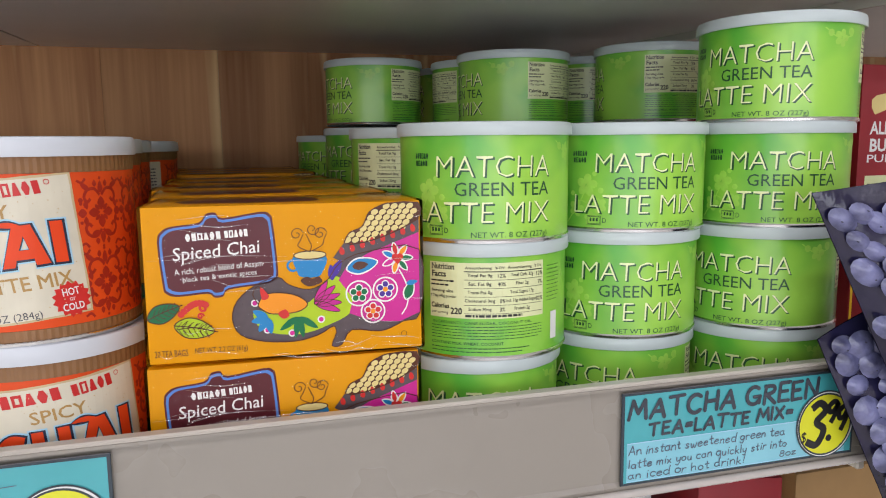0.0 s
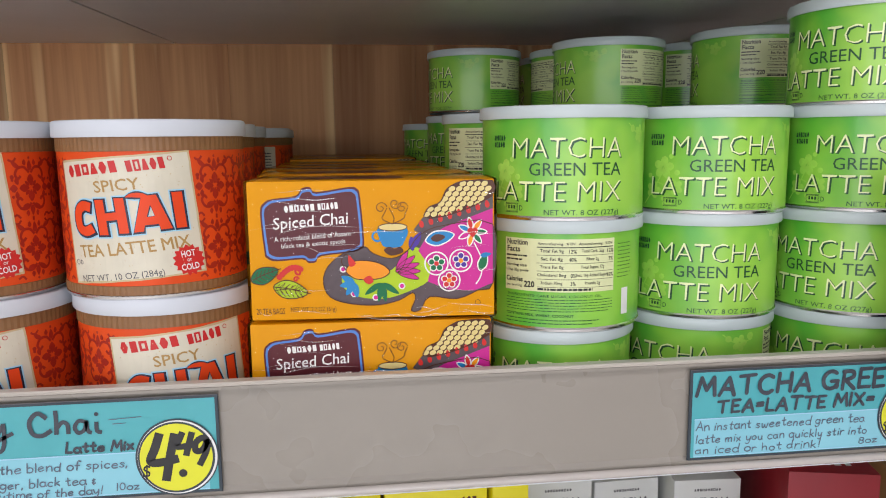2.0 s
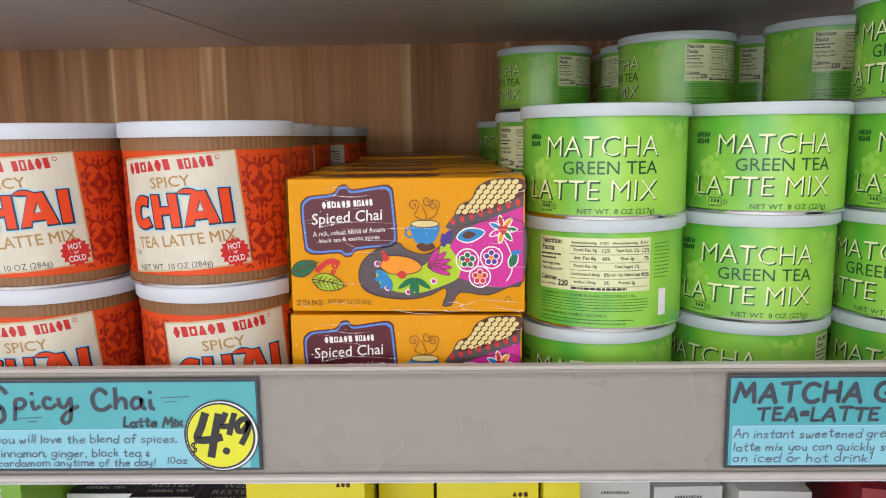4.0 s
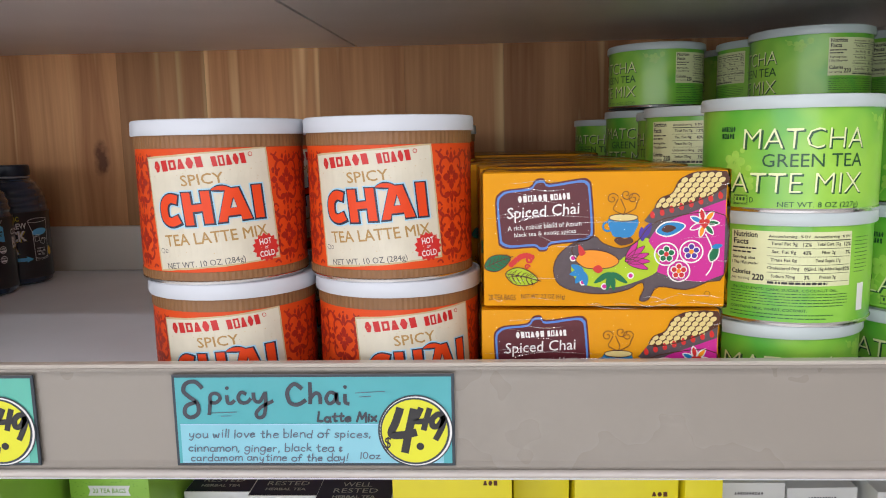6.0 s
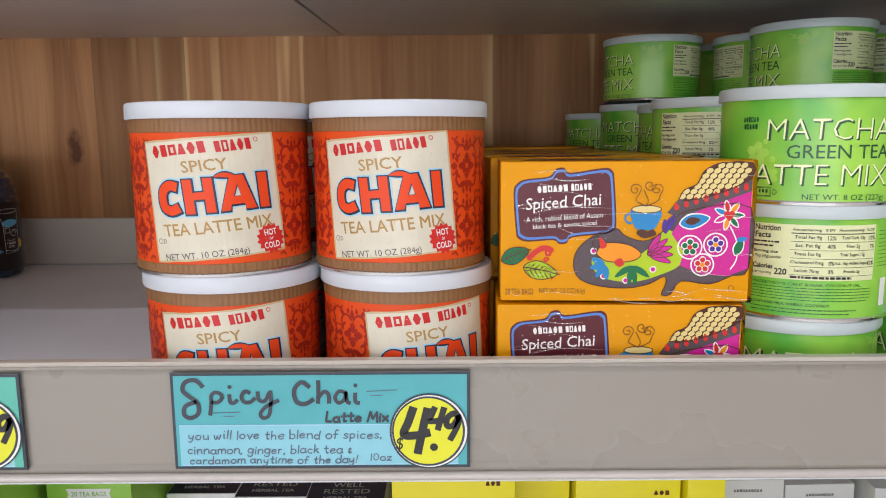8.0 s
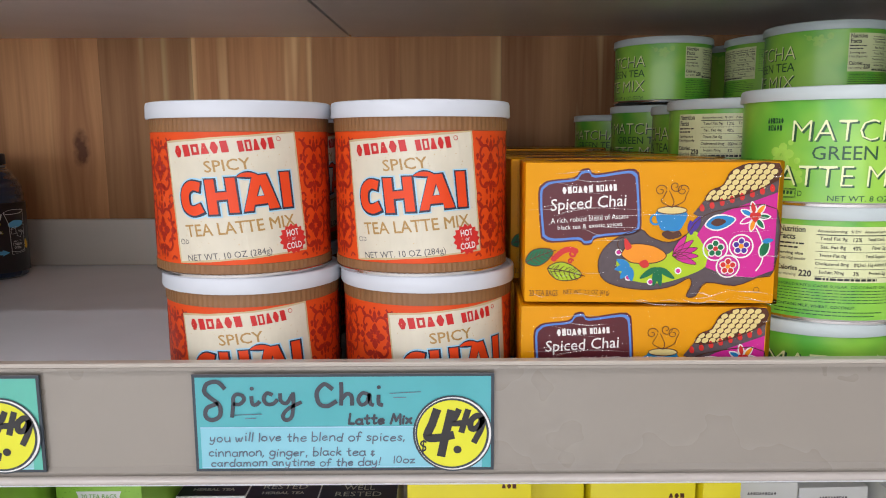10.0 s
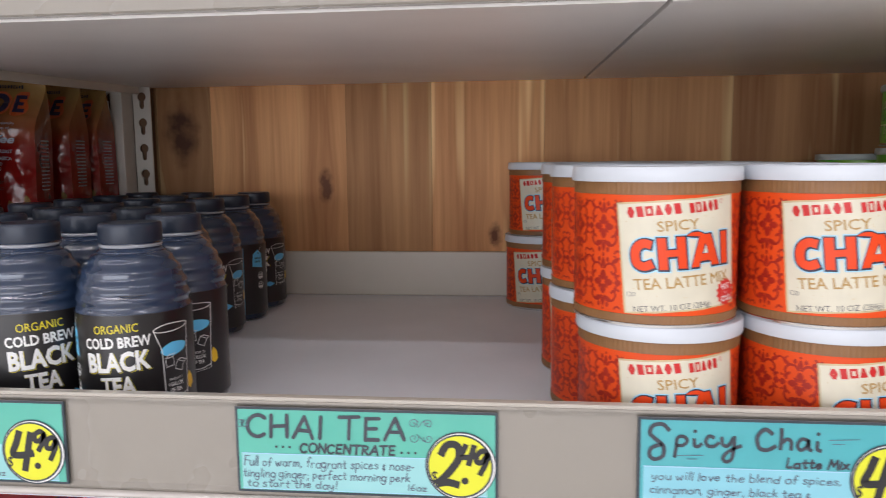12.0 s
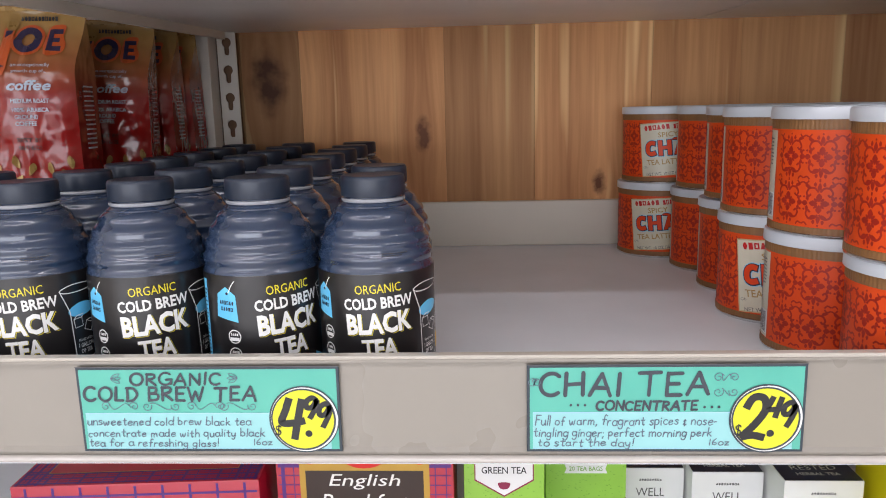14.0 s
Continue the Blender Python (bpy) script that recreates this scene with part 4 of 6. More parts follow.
def chai_can():
    R = 0.0505
    can = thing("chai_can", "orange-red spicy chai tin with cream label and white lid", "tin", "chai tins")
    part("body", lathe([(R, 0.0062), (R, 0.0800)], 72), M_RED, can, smooth=True)
    ridge = lambda i, z: 0.00022 * (i % 2)
    for z0, z1 in ((0.0030, 0.0084), (0.0790, 0.0870)):
        part("kraft_band", lathe([(R - 0.001, z0), (R + 0.0003, z0 + 0.0003), (R + 0.0003, z1 - 0.0003), (R - 0.001, z1)], 200, ridge), M_KRAFT, can, "brown ribbed kraft band")
    part("rim", lathe([(0, 0.0012), (0.046, 0.0012), (0.0475, 0), (0.0493, 0), (0.0508, 0.0012), (0.0510, 0.0024), (0.0503, 0.0033)], 72), M_STEEL, can, "bright tin bottom rim", smooth=True)
    lid = [(0.0500, 0.0868), (0.0524, 0.0866), (0.0527, 0.0872), (0.0525, 0.0940), (0.0520, 0.0953), (0.0510, 0.0957), (0.0500, 0.0955), (0.0496, 0.0948), (0, 0.0948)]
    part("lid", lathe(lid, 72), M_LID, can, "milky white plastic lid", smooth=True)
    pat, strip = Art(), damask(70)
    for k in range(-6, 7):
        u = 24.4 * k
        if abs(u) < 30 or abs(u) > 135:
            continue
        pat.add(strip.v, strip.f, x=u, y=8.4, sx=0.93, sy=0.98)
    for s in (-1, 1):
        pat.disc(s * 38, 66, 1.2, n=7)
    part("damask_print", pat.round(R, 1), M_DAMASK, can, "dark red damask ornament", kind="stuff")
    S = 0.075
    rough = random.Random(9)

    def torn(inset):
        """The label's outline with its slightly worn edge."""
        corners = [(-37.6 + inset, 74.4 - inset), (36.6 - inset, 79.4 - inset), (38.0 - inset, 13.6 + inset), (-36.6 + inset, 8.6 + inset)]
        pts = []
        for (ax, ay), (bx, by) in zip(corners, corners[1:] + corners[:1]):
            for i in range(12):
                t = i / 12
                pts.append((ax + (bx - ax) * t + rough.uniform(-0.16, 0.16), ay + (by - ay) * t + rough.uniform(-0.16, 0.16)))
        return pts

    edge = part("label", Art().poly(torn(0.0)).round(R, 2, lean=S), M_CREAMEDGE, can, "aged cream paper label")
    part("label_field", Art().poly(torn(1.1)).round(R, 3, lean=S), M_CREAM, edge)
    q = 4.5
    part("brand_mark", Art().blocks(-16.0, 70.2, 32, 6.0, 6, q + 1, 2).blocks(13.6, 72.4, 20, 6.0, 5, q + 1, 3).ring(26, 75.4, 1.3, 0.35, 12).round(R, 4, lean=S), M_BRANDRED, edge, kind="stuff")
    part("lettering", Art().text("SPICY", -2.6, 61.8, 24.5, 6.2, 0.010, 0, q).round(R, 4, lean=S), M_GOLD, edge, "tan lettering")
    part("lettering", Art().text("TEA LATTE MIX", 0.5, 28.8, 61, 6.6, 0.012, 0, q).round(R, 4, lean=S), M_GOLD, edge, "tan lettering")

    def big_name(grow, dx=0.0, dy=0.0):
        """The name in heavy capitals that climb along the label; grow widens every stroke."""
        n = Art()
        g = grow / 2
        P = lambda x, y: (x * 0.93 + dx + 0.6, 46 + (y - 46) * 0.93 + dy + x * 0.074)
        n.stroke([P(-20.6 + g, 52.0), P(-25.4, 53.4), P(-29.6, 50.8), P(-30.8, 46.0), P(-29.8, 41.0), P(-25.6, 38.8), P(-20.4 + g, 40.4)], 5.0 + grow, n=6)
        for x in (-14.2, -2.4):
            n.stroke([P(x + 0.3, 36.0 - g), P(x - 0.3, 56.0 + g)], 5.0 + grow, n=1)
        n.stroke([P(-13, 46.0), P(-3, 46.2)], 4.0 + grow, n=1)
        n.add([P(3.2 - g, 36.0 - g), P(8.4 + g * 0.6, 36.0 - g), P(9.4, 39.4 - g), P(16.8, 39.4 - g), P(17.6 - g * 0.6, 36.0 - g), P(23.8 + g, 36.0 - g), P(17.4 + g * 0.8, 56.0 + g), P(9.6 - g * 0.4, 56.0 + g), P(11.0 + g * 0.5, 44.0 + g * 0.4), P(15.4 - g * 0.5, 44.0 + g * 0.4), P(13.6, 50.8 - g)],
              [(0, 1, 2, 8, 7), (2, 3, 9, 8), (3, 4, 5, 6, 9), (9, 6, 10), (6, 7, 10), (7, 8, 10)])
        n.stroke([P(28.9, 35.6 - g), P(28.5, 56.2 + g)], 5.4 + grow, n=1)
        n.blob([P(1.2 - g, 56.2), P(4.6, 58.0 + g), P(9.4, 57.8 + g), P(13.0 + g, 55.8), P(9.0, 55.2 - g * 0.6), P(4.8, 55.8 - g)], 4)
        return n

    part("name_glow", big_name(3.4, 0.3, -0.2).round(R, 4, lean=S), M_SKYBLUE, edge)
    part("name_outline", big_name(1.9, 0.2, -0.2).round(R, 5, lean=S), M_NAVY, edge)
    part("name", big_name(0.0).round(R, 6, lean=S), M_CHAI, edge, "bold red name")
    part("weight", Art().text("NET WT. 10 OZ (284g)", -7.5, 13.0, 46.5, 4.6, 0.0, 0, q).ring(-33, 20.6, 1.5, 0.3, 12).text("D", -30, 20.6, 1.8, 2.4).round(R, 4, lean=S), M_GREYINK, edge)
    part("burst", Art().star(29.0, 20.6, 8.8, 7.2, 15).round(R, 4, lean=S), M_REDDROP, edge, "red starburst")
    part("burst_lettering", Art().text("HOT", 28.8, 24.2, 7.6, 3.6, 0.02, 0, q).text("or", 29.1, 20.6, 2.6, 1.6, 0, 0, q).text("COLD", 29.2, 17.0, 9.6, 3.6, 0.02, 0, q).round(R, 5, lean=S), M_WHITE, edge)
    rng, specks = random.Random(4), Art()
    for _ in range(90):
        specks.disc(rng.uniform(-33, 34), rng.uniform(14, 73), rng.uniform(0.14, 0.36), n=5)
    part("specks", specks.round(R, 4, lean=S), M_CREAMEDGE, edge, kind="stuff")
    panel = part("facts_panel", Art().rect(0, 43.5, 38, 69).round(R, 2, 180), M_CREAM, can, "cream panel with small print and bar code")
    small = Art().text("Nutrition", -4, 72, 24, 4, 0.02).text("Facts", -9, 67, 14, 4, 0.02).lines(-6, 48, 22, 30, 11, 0.4).lines(9, 62, 9, 22, 8, 0.4)
    for i in range(18):
        small.rect(2 + i * 0.85, 21, 0.35 + 0.3 * (i % 3 == 0), 17)
    part("small_print", small.round(R, 3, 180), M_GREYINK, panel)
    part("code_field", Art().rect(9.5, 21, 18.5, 19).round(R, 2.5, 180), M_WHITE, panel)
    return can


chai = chai_can()
PITCH = 0.0948
chai_rows = [(0.418, 0.101, 0.207), (0.523, 0.0905, 0.200), (0.627, 0.0860, 0.196), (0.730, 0.101, 0.209), (0.833, 0.0971, 0.204), (0.926, 0.050, 0.160)]
chai_turns = {(0, 0, 0): 9, (0, 1, 0): 20, (0, 0, 1): 10, (0, 1, 1): -4, (1, 0, 0): 72, (1, 0, 1): 70, (2, 0, 0): -16, (2, 0, 1): 64, (3, 0, 0): 64, (3, 0, 1): 68,
              (4, 0, 0): 66, (4, 0, 1): 64, (5, 0, 0): -8, (5, 0, 1): -2, (5, 1, 1): 212, (4, 1, 1): 212, (3, 1, 1): 210, (2, 1, 1): 214, (1, 1, 1): 208}
rng = random.Random(12)
first = True
for i, (y, xa, xb) in enumerate(chai_rows):
    for j, x in enumerate((xa, xb)):
        for k in range(2):
            turn = chai_turns.get((i, j, k), rng.uniform(-170, 170))
            m = pose(x + (0.0035 if k == 0 and i == 0 else 0) - 0.004 * (k == 0 and i > 2), y + 0.0015 * (j - k), DECK + PITCH * k, 0, 0, turn)
            if first:
                chai.matrix_world, first = m, False
            else:
                copy_thing(chai, m)


# ---- spiced chai tea boxes ----
def clear_wrap():
    """Clear film: see-through, with a wrinkled gloss."""
    m = bpy.data.materials.new("clear_wrinkled_film")
    t, n, l, p = nodes_of(m)
    n.remove(p)
    clear, gloss, mix, fres, bump = (n.new("ShaderNode" + k) for k in ("BsdfTransparent", "BsdfGlossy", "MixShader", "Fresnel", "Bump"))
    gloss.inputs["Roughness"].default_value = 0.05
    fres.inputs["IOR"].default_value = 1.05
    bump.inputs["Strength"].default_value, bump.inputs["Distance"].default_value = 0.6, 0.003
    l.new(noise_node(t, 34, 3, (0.35, 1.0, 1.6)), bump.inputs["Height"])
    l.new(bump.outputs[0], gloss.inputs["Normal"])
    l.new(bump.outputs[0], fres.inputs["Normal"])
    l.new(fres.outputs[0], mix.inputs[0])
    l.new(clear.outputs[0], mix.inputs[1])
    l.new(gloss.outputs[0], mix.inputs[2])
    l.new(mix.outputs[0], n["Material Output"].inputs[0])
    return m


M_WRAP = clear_wrap()


def film_fold():
    """Creased film: mostly see-through with a bright gloss."""
    m = bpy.data.materials.new("creased_film")
    t, n, l, p = nodes_of(m)
    n.remove(p)
    clear, gloss, mix = (n.new("ShaderNode" + k) for k in ("BsdfTransparent", "BsdfGlossy", "MixShader"))
    gloss.inputs["Roughness"].default_value = 0.22
    mix.inputs[0].default_value = 0.42
    l.new(clear.outputs[0], mix.inputs[1])
    l.new(gloss.outputs[0], mix.inputs[2])
    l.new(mix.outputs[0], n["Material Output"].inputs[0])
    return m


M_FOLD = film_fold()
BW, BD, BH = 0.135, 0.071, 0.0772


def inside(p, pts):
    hit = False
    for (ax, ay), (bx, by) in zip(pts, pts[1:] + pts[:1]):
        if (ay > p[1]) != (by > p[1]) and p[0] < (bx - ax) * (p[1] - ay) / (by - ay) + ax:
            hit = not hit
    return hit


def leaf(a, x, y, length, width, rot, n=4):
    return a.blob([(-length / 2, 0), (-length * 0.2, width / 2), (length * 0.2, width * 0.42), (length / 2, 0), (length * 0.2, -width * 0.42), (-length * 0.2, -width / 2)], n, x=x, y=y, rot=rot)


def flower(white, colour, core, x, y, r):
    white.ring(x, y, r, 0.8)
    for k in range(5):
        a = 2 * math.pi * k / 5 + 0.3
        white.disc(x + 0.44 * r * math.cos(a), y + 0.44 * r * math.sin(a), 0.30 * r, n=10)
        colour.disc(x + 0.42 * r * math.cos(a), y + 0.42 * r * math.sin(a), 0.22 * r, n=10)
    core.disc(x, y, 0.2 * r, n=10)


def tea_box():
    """A wrapped carton of tea bags; the origin is the middle of its front foot."""
    c = thing("tea_box", "orange-yellow spiced chai tea carton in clear wrap", "tea box", "spiced chai cartons")
    body = part("carton", box(-BW / 2, BW / 2, 0, BD, 0.0004, BH, 0.0011, 2), M_YELLOWBOX, c, smooth=True)
    F = lambda a, layer: a.flat(layer, step=0.00012)
    W, H = BW * 1000, BH * 1000
    outline = [(-58.2, 40), (-59.6, 60), (-57.4, 65), (-53, 67), (-41, 68.4), (-37.6, 72.2), (-33.2, 72.8), (-30, 70.2), (-13, 72.6), (-8.6, 71.4), (-7.2, 67), (-5.6, 44), (-7.4, 40.2), (-12, 38.6), (-28.6, 36.8), (-31.4, 33.8), (-35.4, 33.4), (-38.6, 35.4), (-52, 34.6), (-57, 36.4)]

    def grown(pts, k):
        cx, cy = -32.6, 53
        return [(cx + (x - cx) * k, cy + (y - cy) * (k + (k - 1) * 0.6)) for x, y in pts]

    part("plaque_edge", F(Art().blob(grown(outline, 1.035), 3), 1), M_PLAQUE, body)
    plaque = part("plaque", F(Art().blob(outline, 3), 2), M_BLUELINE, body, "maroon name plaque with blue edge")
    part("plaque_field", F(Art().blob(grown(outline, 0.955), 3), 3), M_PLAQUE, plaque)
    t = Art().blocks(-39.4, 62.6, 17, 3.6, 6, 3.5, 2).blocks(-24, 63.5, 11.5, 3.6, 5, 3.5, 3).text("Spiced Chai", -33.4, 54.6, 41, 8.4, 0.006, 0.1, 4)
    t.text("A rich, robust blend of Assam", -32.8, 46.8, 41.5, 3.3, 0, 0, 4).text("black tea & exotic spices", -32.4, 42.6, 34.8, 3.2, 0, 0, 4)
    part("lettering", F(t, 4), M_WHITEGLOSS, plaque)
    # elephant's trunk, shown from the side, with painted ornament
    trunk = [(-5, 41), (-16, 37.5), (-25, 30), (-27.6, 21), (-24, 13), (-13, 9.0), (2, 8), (14, 10.5), (21.4, 14.5), (23, 11), (20.6, 4.4), (25.5, 4.6), (31, 12), (46, 10.4), (58, 15), (W / 2 - 1, 19),
             (W / 2 - 1, 52), (40, 52), (26, 47), (19, 38), (10, 34), (0, 37)]
    part("trunk", F(Art().blob(trunk, 4), 1), M_TRUNK, body, "grey elephant trunk")
    lime = [(-17, 24.6), (-16, 17.5), (-8, 12.6), (6, 11.4), (19, 15), (30, 20.5), (32, 28), (26, 39), (19, 38), (10, 27.5), (-8, 24)]
    part("lime_field", F(Art().blob(lime, 4), 2), M_LIME, body)
    pink = [(30, 20.5), (32, 28), (25, 38), (30, 46), (40, 51.5), (W / 2 - 1, 63), (W / 2 - 1, 19), (56, 14.8), (42, 15.6)]
    part("pink_field", F(Art().poly(pink), 3), M_PINK, body)
    corn = [(28.2, 57), (31, 61.8), (37.4, 64.8), (41, 71.6), (46, 74.8), (51, H - 0.8), (W / 2 - 0.9, H - 0.8), (W / 2 - 0.9, 68), (55, 62), (42, 57.6), (31, 55.8)]
    band = [(22.5, 49.5), (28, 56.6), (31, 55.8), (42, 57.4), (55, 61.8), (W / 2 - 0.9, 67.8), (W / 2 - 0.9, 61), (40, 51), (30, 45.6)]
    part("grey_band", F(Art().poly(band), 4), M_TRUNK, body)
    part("corn_ground", F(Art().blob(corn, 2), 2), M_BROWNLINE, body)
    scales, drops = Art(), Art()
    for r in range(10):
        for q in range(13):
            x, y = 28 + q * 4.0 + (r % 2) * 2.0, 55.4 + r * 2.75
            if inside((x, y), corn) and inside((x + 0.9, y + 0.7), corn) and inside((x - 0.9, y), corn):
                scales.disc(x, y, 1.95, 1.42, 10, 24)
    part("corn_scale", F(scales, 5), M_SCALE, body, "pale yellow painted scales", kind="stuff")
    for k in range(8):
        drops.blob([(0, 2.4), (1.3, 0.4), (0.8, -1.6), (-0.8, -1.6), (-1.3, 0.4)], 3, x=27 + 5.2 * k, y=52.6 + 1.5 * k, rot=10)
    white, green, pur, mag, scarlet, orange, brown, blue, tealw = (Art() for _ in range(9))
    flower(white, green, scarlet, 35, 30.6, 6.8)
    flower(white, pur, orange, 48.6, 32.0, 6.6)
    flower(white, scarlet, orange, 42, 21, 6.4)
    leaf(white, 37, 45, 17, 8.4, 12)
    leaf(blue, 37, 45, 15.4, 6.8, 12)
    leaf(brown, 36, 45, 8, 4.0, 8)
    for k in range(7):
        a = 2 * math.pi * k / 7
        leaf(white, 55 + 5.0 * math.cos(a), 48 + 5.0 * math.sin(a), 7.2, 3.6, math.degrees(a), 3)
        leaf((green, orange, scarlet, blue, mag, orange, green)[k], 55 + 4.9 * math.cos(a), 48 + 4.9 * math.sin(a), 5.8, 2.2, math.degrees(a), 3)
    scarlet.disc(54, 48.6, 1.8, n=10).disc(56.4, 48.6, 1.8, n=10).poly([(52.4, 48), (58, 48), (55.2, 44.6)])
    white.stroke([(56, 42), (60, 33), (60, 24), (57, 18.5)], 0.7)
    leaf(white, 61, 31, 11, 5.6, 70)
    leaf(green, 61, 31, 9.6, 4.2, 70)
    leaf(blue, 62.5, 35, 6, 2.6, 10)
    # bird and petals
    orange.blob([(-15, 28), (-10, 33), (2, 32), (9, 27), (4, 23), (-8, 22.6), (-13, 25)], 4)
    scarlet.blob([(-13.6, 36.5), (-13, 30), (-9.6, 31.5)], 3)
    scarlet.blob([(-5.6, 22.6), (-2, 24.6), (0, 21.4), (-3, 19.8)], 3)
    for k, a in enumerate((62, 40, 18, -2, -22)):
        leaf(mag, 13 + 6.2 * math.cos(radians(a)), 27 + 6 * math.sin(radians(a)), 14, 3.6, a, 3)
    for a in (150, 190, 235, 280):
        leaf(blue, -10.6 + 4 * math.cos(radians(a)), 20.6 + 4 * math.sin(radians(a)), 8.4, 3.6, a, 3)
    for a in (215, 260, 280, 325):
        leaf(green, 4.5 + 6 * math.cos(radians(a)), 20 + 5 * math.sin(radians(a)), 11, 3.2, a, 3)
    for x, y in ((-16.6, 28.5), (-11, 14.6), (1, 12.2), (15.6, 18.4)):
        white.ring(x, y, 1.9, 0.7, 14)
        mag.disc(x, y, 1.2, n=10)
    leaf(pur, 24, 44, 10, 4, 60)
    leaf(pur, 21.5, 42, 8, 3.4, 95)
    # leaves and paisley
    leaf(green, -59.5, 26, 16, 8.6, 22)
    paisley, limeleaf, lines = Art(), Art(), Art()
    leaf(limeleaf, -45.6, 17.6, 19, 9.6, -12)
    for k in range(9):
        paisley.disc(-51.5 + 1.45 * k, 24.4 + 5.2 * math.sin(k / 8 * 2.2) + 0.4, 1.7, n=8)
    paisley.curl(-41, 27.4, 2.4, 1.2, 1.2, 40).curl(-42.5, 23.4, 1.6, 1.2, 0.9)
    lines.stroke([(-54, 17.5), (-45, 18), (-37, 15.6)], 0.4).stroke([(-66, 23), (-60, 26), (-53, 29)], 0.4)
    for k in range(6):
        lines.rect(-52.5 + 2.4 * k, 19.6 - 0.3 * k, 0.3, 4, -38).rect(-52 + 2.4 * k, 15.8 - 0.3 * k, 0.3, 4, 30)
    cup = Art().blob([(3.4, 51.5), (4.6, 43), (7, 40.4), (14, 40.2), (17, 42.6), (18.8, 50.6)], 4).ring(2.6, 46.4, 3.2, 1.1, 16)
    rim = Art().stroke(smooth_line(trunk, True, 3), 0.5, True, 1).stroke([(28.2, 57), (31, 61.8), (37.4, 64.8), (41, 71.6), (46, 74.8), (51, H - 0.8)], 0.6, n=5).stroke([(31, 55.8), (42, 57.6), (55, 62), (W / 2 - 0.9, 68)], 0.6, n=4)
    rim.stroke([(-15, 28), (-10, 33), (2, 32), (9, 27), (4, 23), (-8, 22.6), (-13, 25)], 0.5, True, 4)
    rim.stroke([(-15, 28), (-17.4, 33), (-14.6, 36.8), (-9.6, 31.5)], 0.5, n=4)
    for x, y, length, width, turn in ((-59.5, 26, 16, 8.6, 22), (-45.6, 17.6, 19, 9.6, -12)):
        rim.stroke([(-length / 2, 0), (-length * 0.2, width / 2), (length * 0.2, width * 0.42), (length / 2, 0), (length * 0.2, -width * 0.42), (-length * 0.2, -width / 2)], 0.5, True, 4, x=x, y=y, rot=turn)
        rim.stroke([(-length / 2, 0), (0, 0.5), (length / 2 + 1.6, 0)], 0.5, n=3, x=x, y=y, rot=turn)
        for k in range(5):
            p = -length * 0.32 + length * 0.15 * k
            rim.stroke([(p, 0.3), (p + 1.2, width * 0.2), (p + 2.6, width * (0.36 - 0.02 * k))], 0.32, n=3, x=x, y=y, rot=turn).stroke([(p, 0.3), (p + 1.2, -width * 0.2), (p + 2.6, -width * (0.36 - 0.02 * k))], 0.32, n=3, x=x, y=y, rot=turn)
    for k, a in enumerate((62, 40, 18, -2, -22)):
        rim.stroke([(-7, 0), (-2.8, 1.8), (2.8, 1.5), (7, 0), (2.8, -1.5), (-2.8, -1.8)], 0.3, True, 3, x=13 + 6.2 * math.cos(radians(a)), y=27 + 6 * math.sin(radians(a)), rot=a)
    part("outline", F(rim, 7.6), M_BROWNLINE, body)
    part("cup", F(cup, 5), M_CUP, body, "blue painted cup")
    part("cup_outline", F(Art().ring(11.1, 51.4, 8.2, 0.5, 24, ry=2.3).blob([(6, 38.6), (9, 40.6), (12, 39.4), (15, 40.4), (16.6, 37.4), (10, 35.6)], 3), 7), M_BROWNLINE, body)
    part("tea", F(Art().disc(11.1, 51.4, 7.7, 1.9), 6), M_SCALE, body)
    for s, x in ((1, 5.5), (-1, 12), (1, 17)):
        lines.stroke([(11, 53), (x, 56.0), (x + 1.2 * s, 59), (x + 2.6 * s, 62)], 0.4).curl(x - 0.6 * s, 62 + (2.4 if x == 12 else 0), 3.4, 1.3, 0.4, 10, s)
    part("line_art", F(lines, 6), M_BROWNLINE, body)
    for nm, a, mt, ly in (("white_art", white, M_WHITEGLOSS, 5), ("green_art", green, M_LEAF, 6), ("purple_art", pur, M_PURPLE, 6.2), ("magenta_art", mag, M_PINK, 6.4), ("blue_art", blue, M_CUP, 6.6),
                          ("orange_art", orange, M_ORANGE, 6.8), ("brown_art", brown, M_BROWNLINE, 7.2), ("scarlet_art", scarlet, M_REDDROP, 7.4), ("red_drops", drops, M_REDDROP, 5.4), ("paisley", paisley, M_REDDROP, 3), ("lime_leaf", limeleaf, M_LIME, 3.5)):
        part(nm, F(a, ly), mt, body)
    part("weight", F(Art().text("20 TEA BAGS", -57, 5.6, 15.5, 3.4).text("NET WT. 2.2 OZ (61g)", -33.5, 5.9, 25, 3.5).ring(58, 8, 1.6, 0.25, 14), 2), M_BROWNLINE, body)
    wrap = part("wrap", box(-BW / 2 - 0.0012, BW / 2 + 0.0012, -0.0028, BD + 0.0008, 0.0002, BH + 0.0008, 0.0016, 2), M_WRAP, c, "clear shrink wrap", smooth=True)
    wrap.visible_shadow = False
    rng, folds = random.Random(21), bmesh.new()
    for k in range(34):
        low = k % 3 == 0
        x0 = rng.uniform(-0.066, 0.05) if low else rng.choice((rng.uniform(-0.066, -0.03), rng.uniform(0.0, 0.062)))
        z0 = rng.uniform(0.0012, 0.007) if low else rng.uniform(0.008, BH - 0.004)
        length, tilt, r = rng.uniform(0.006, 0.034), rng.uniform(-0.2, 0.2), rng.uniform(0.00018, 0.00045)
        if k in (5, 11):
            x0, z0, length, tilt = -0.066 + 0.03 * (k == 11), 0.0525 - 0.0006 * (k - 5), 0.066, -0.01
        rows = []
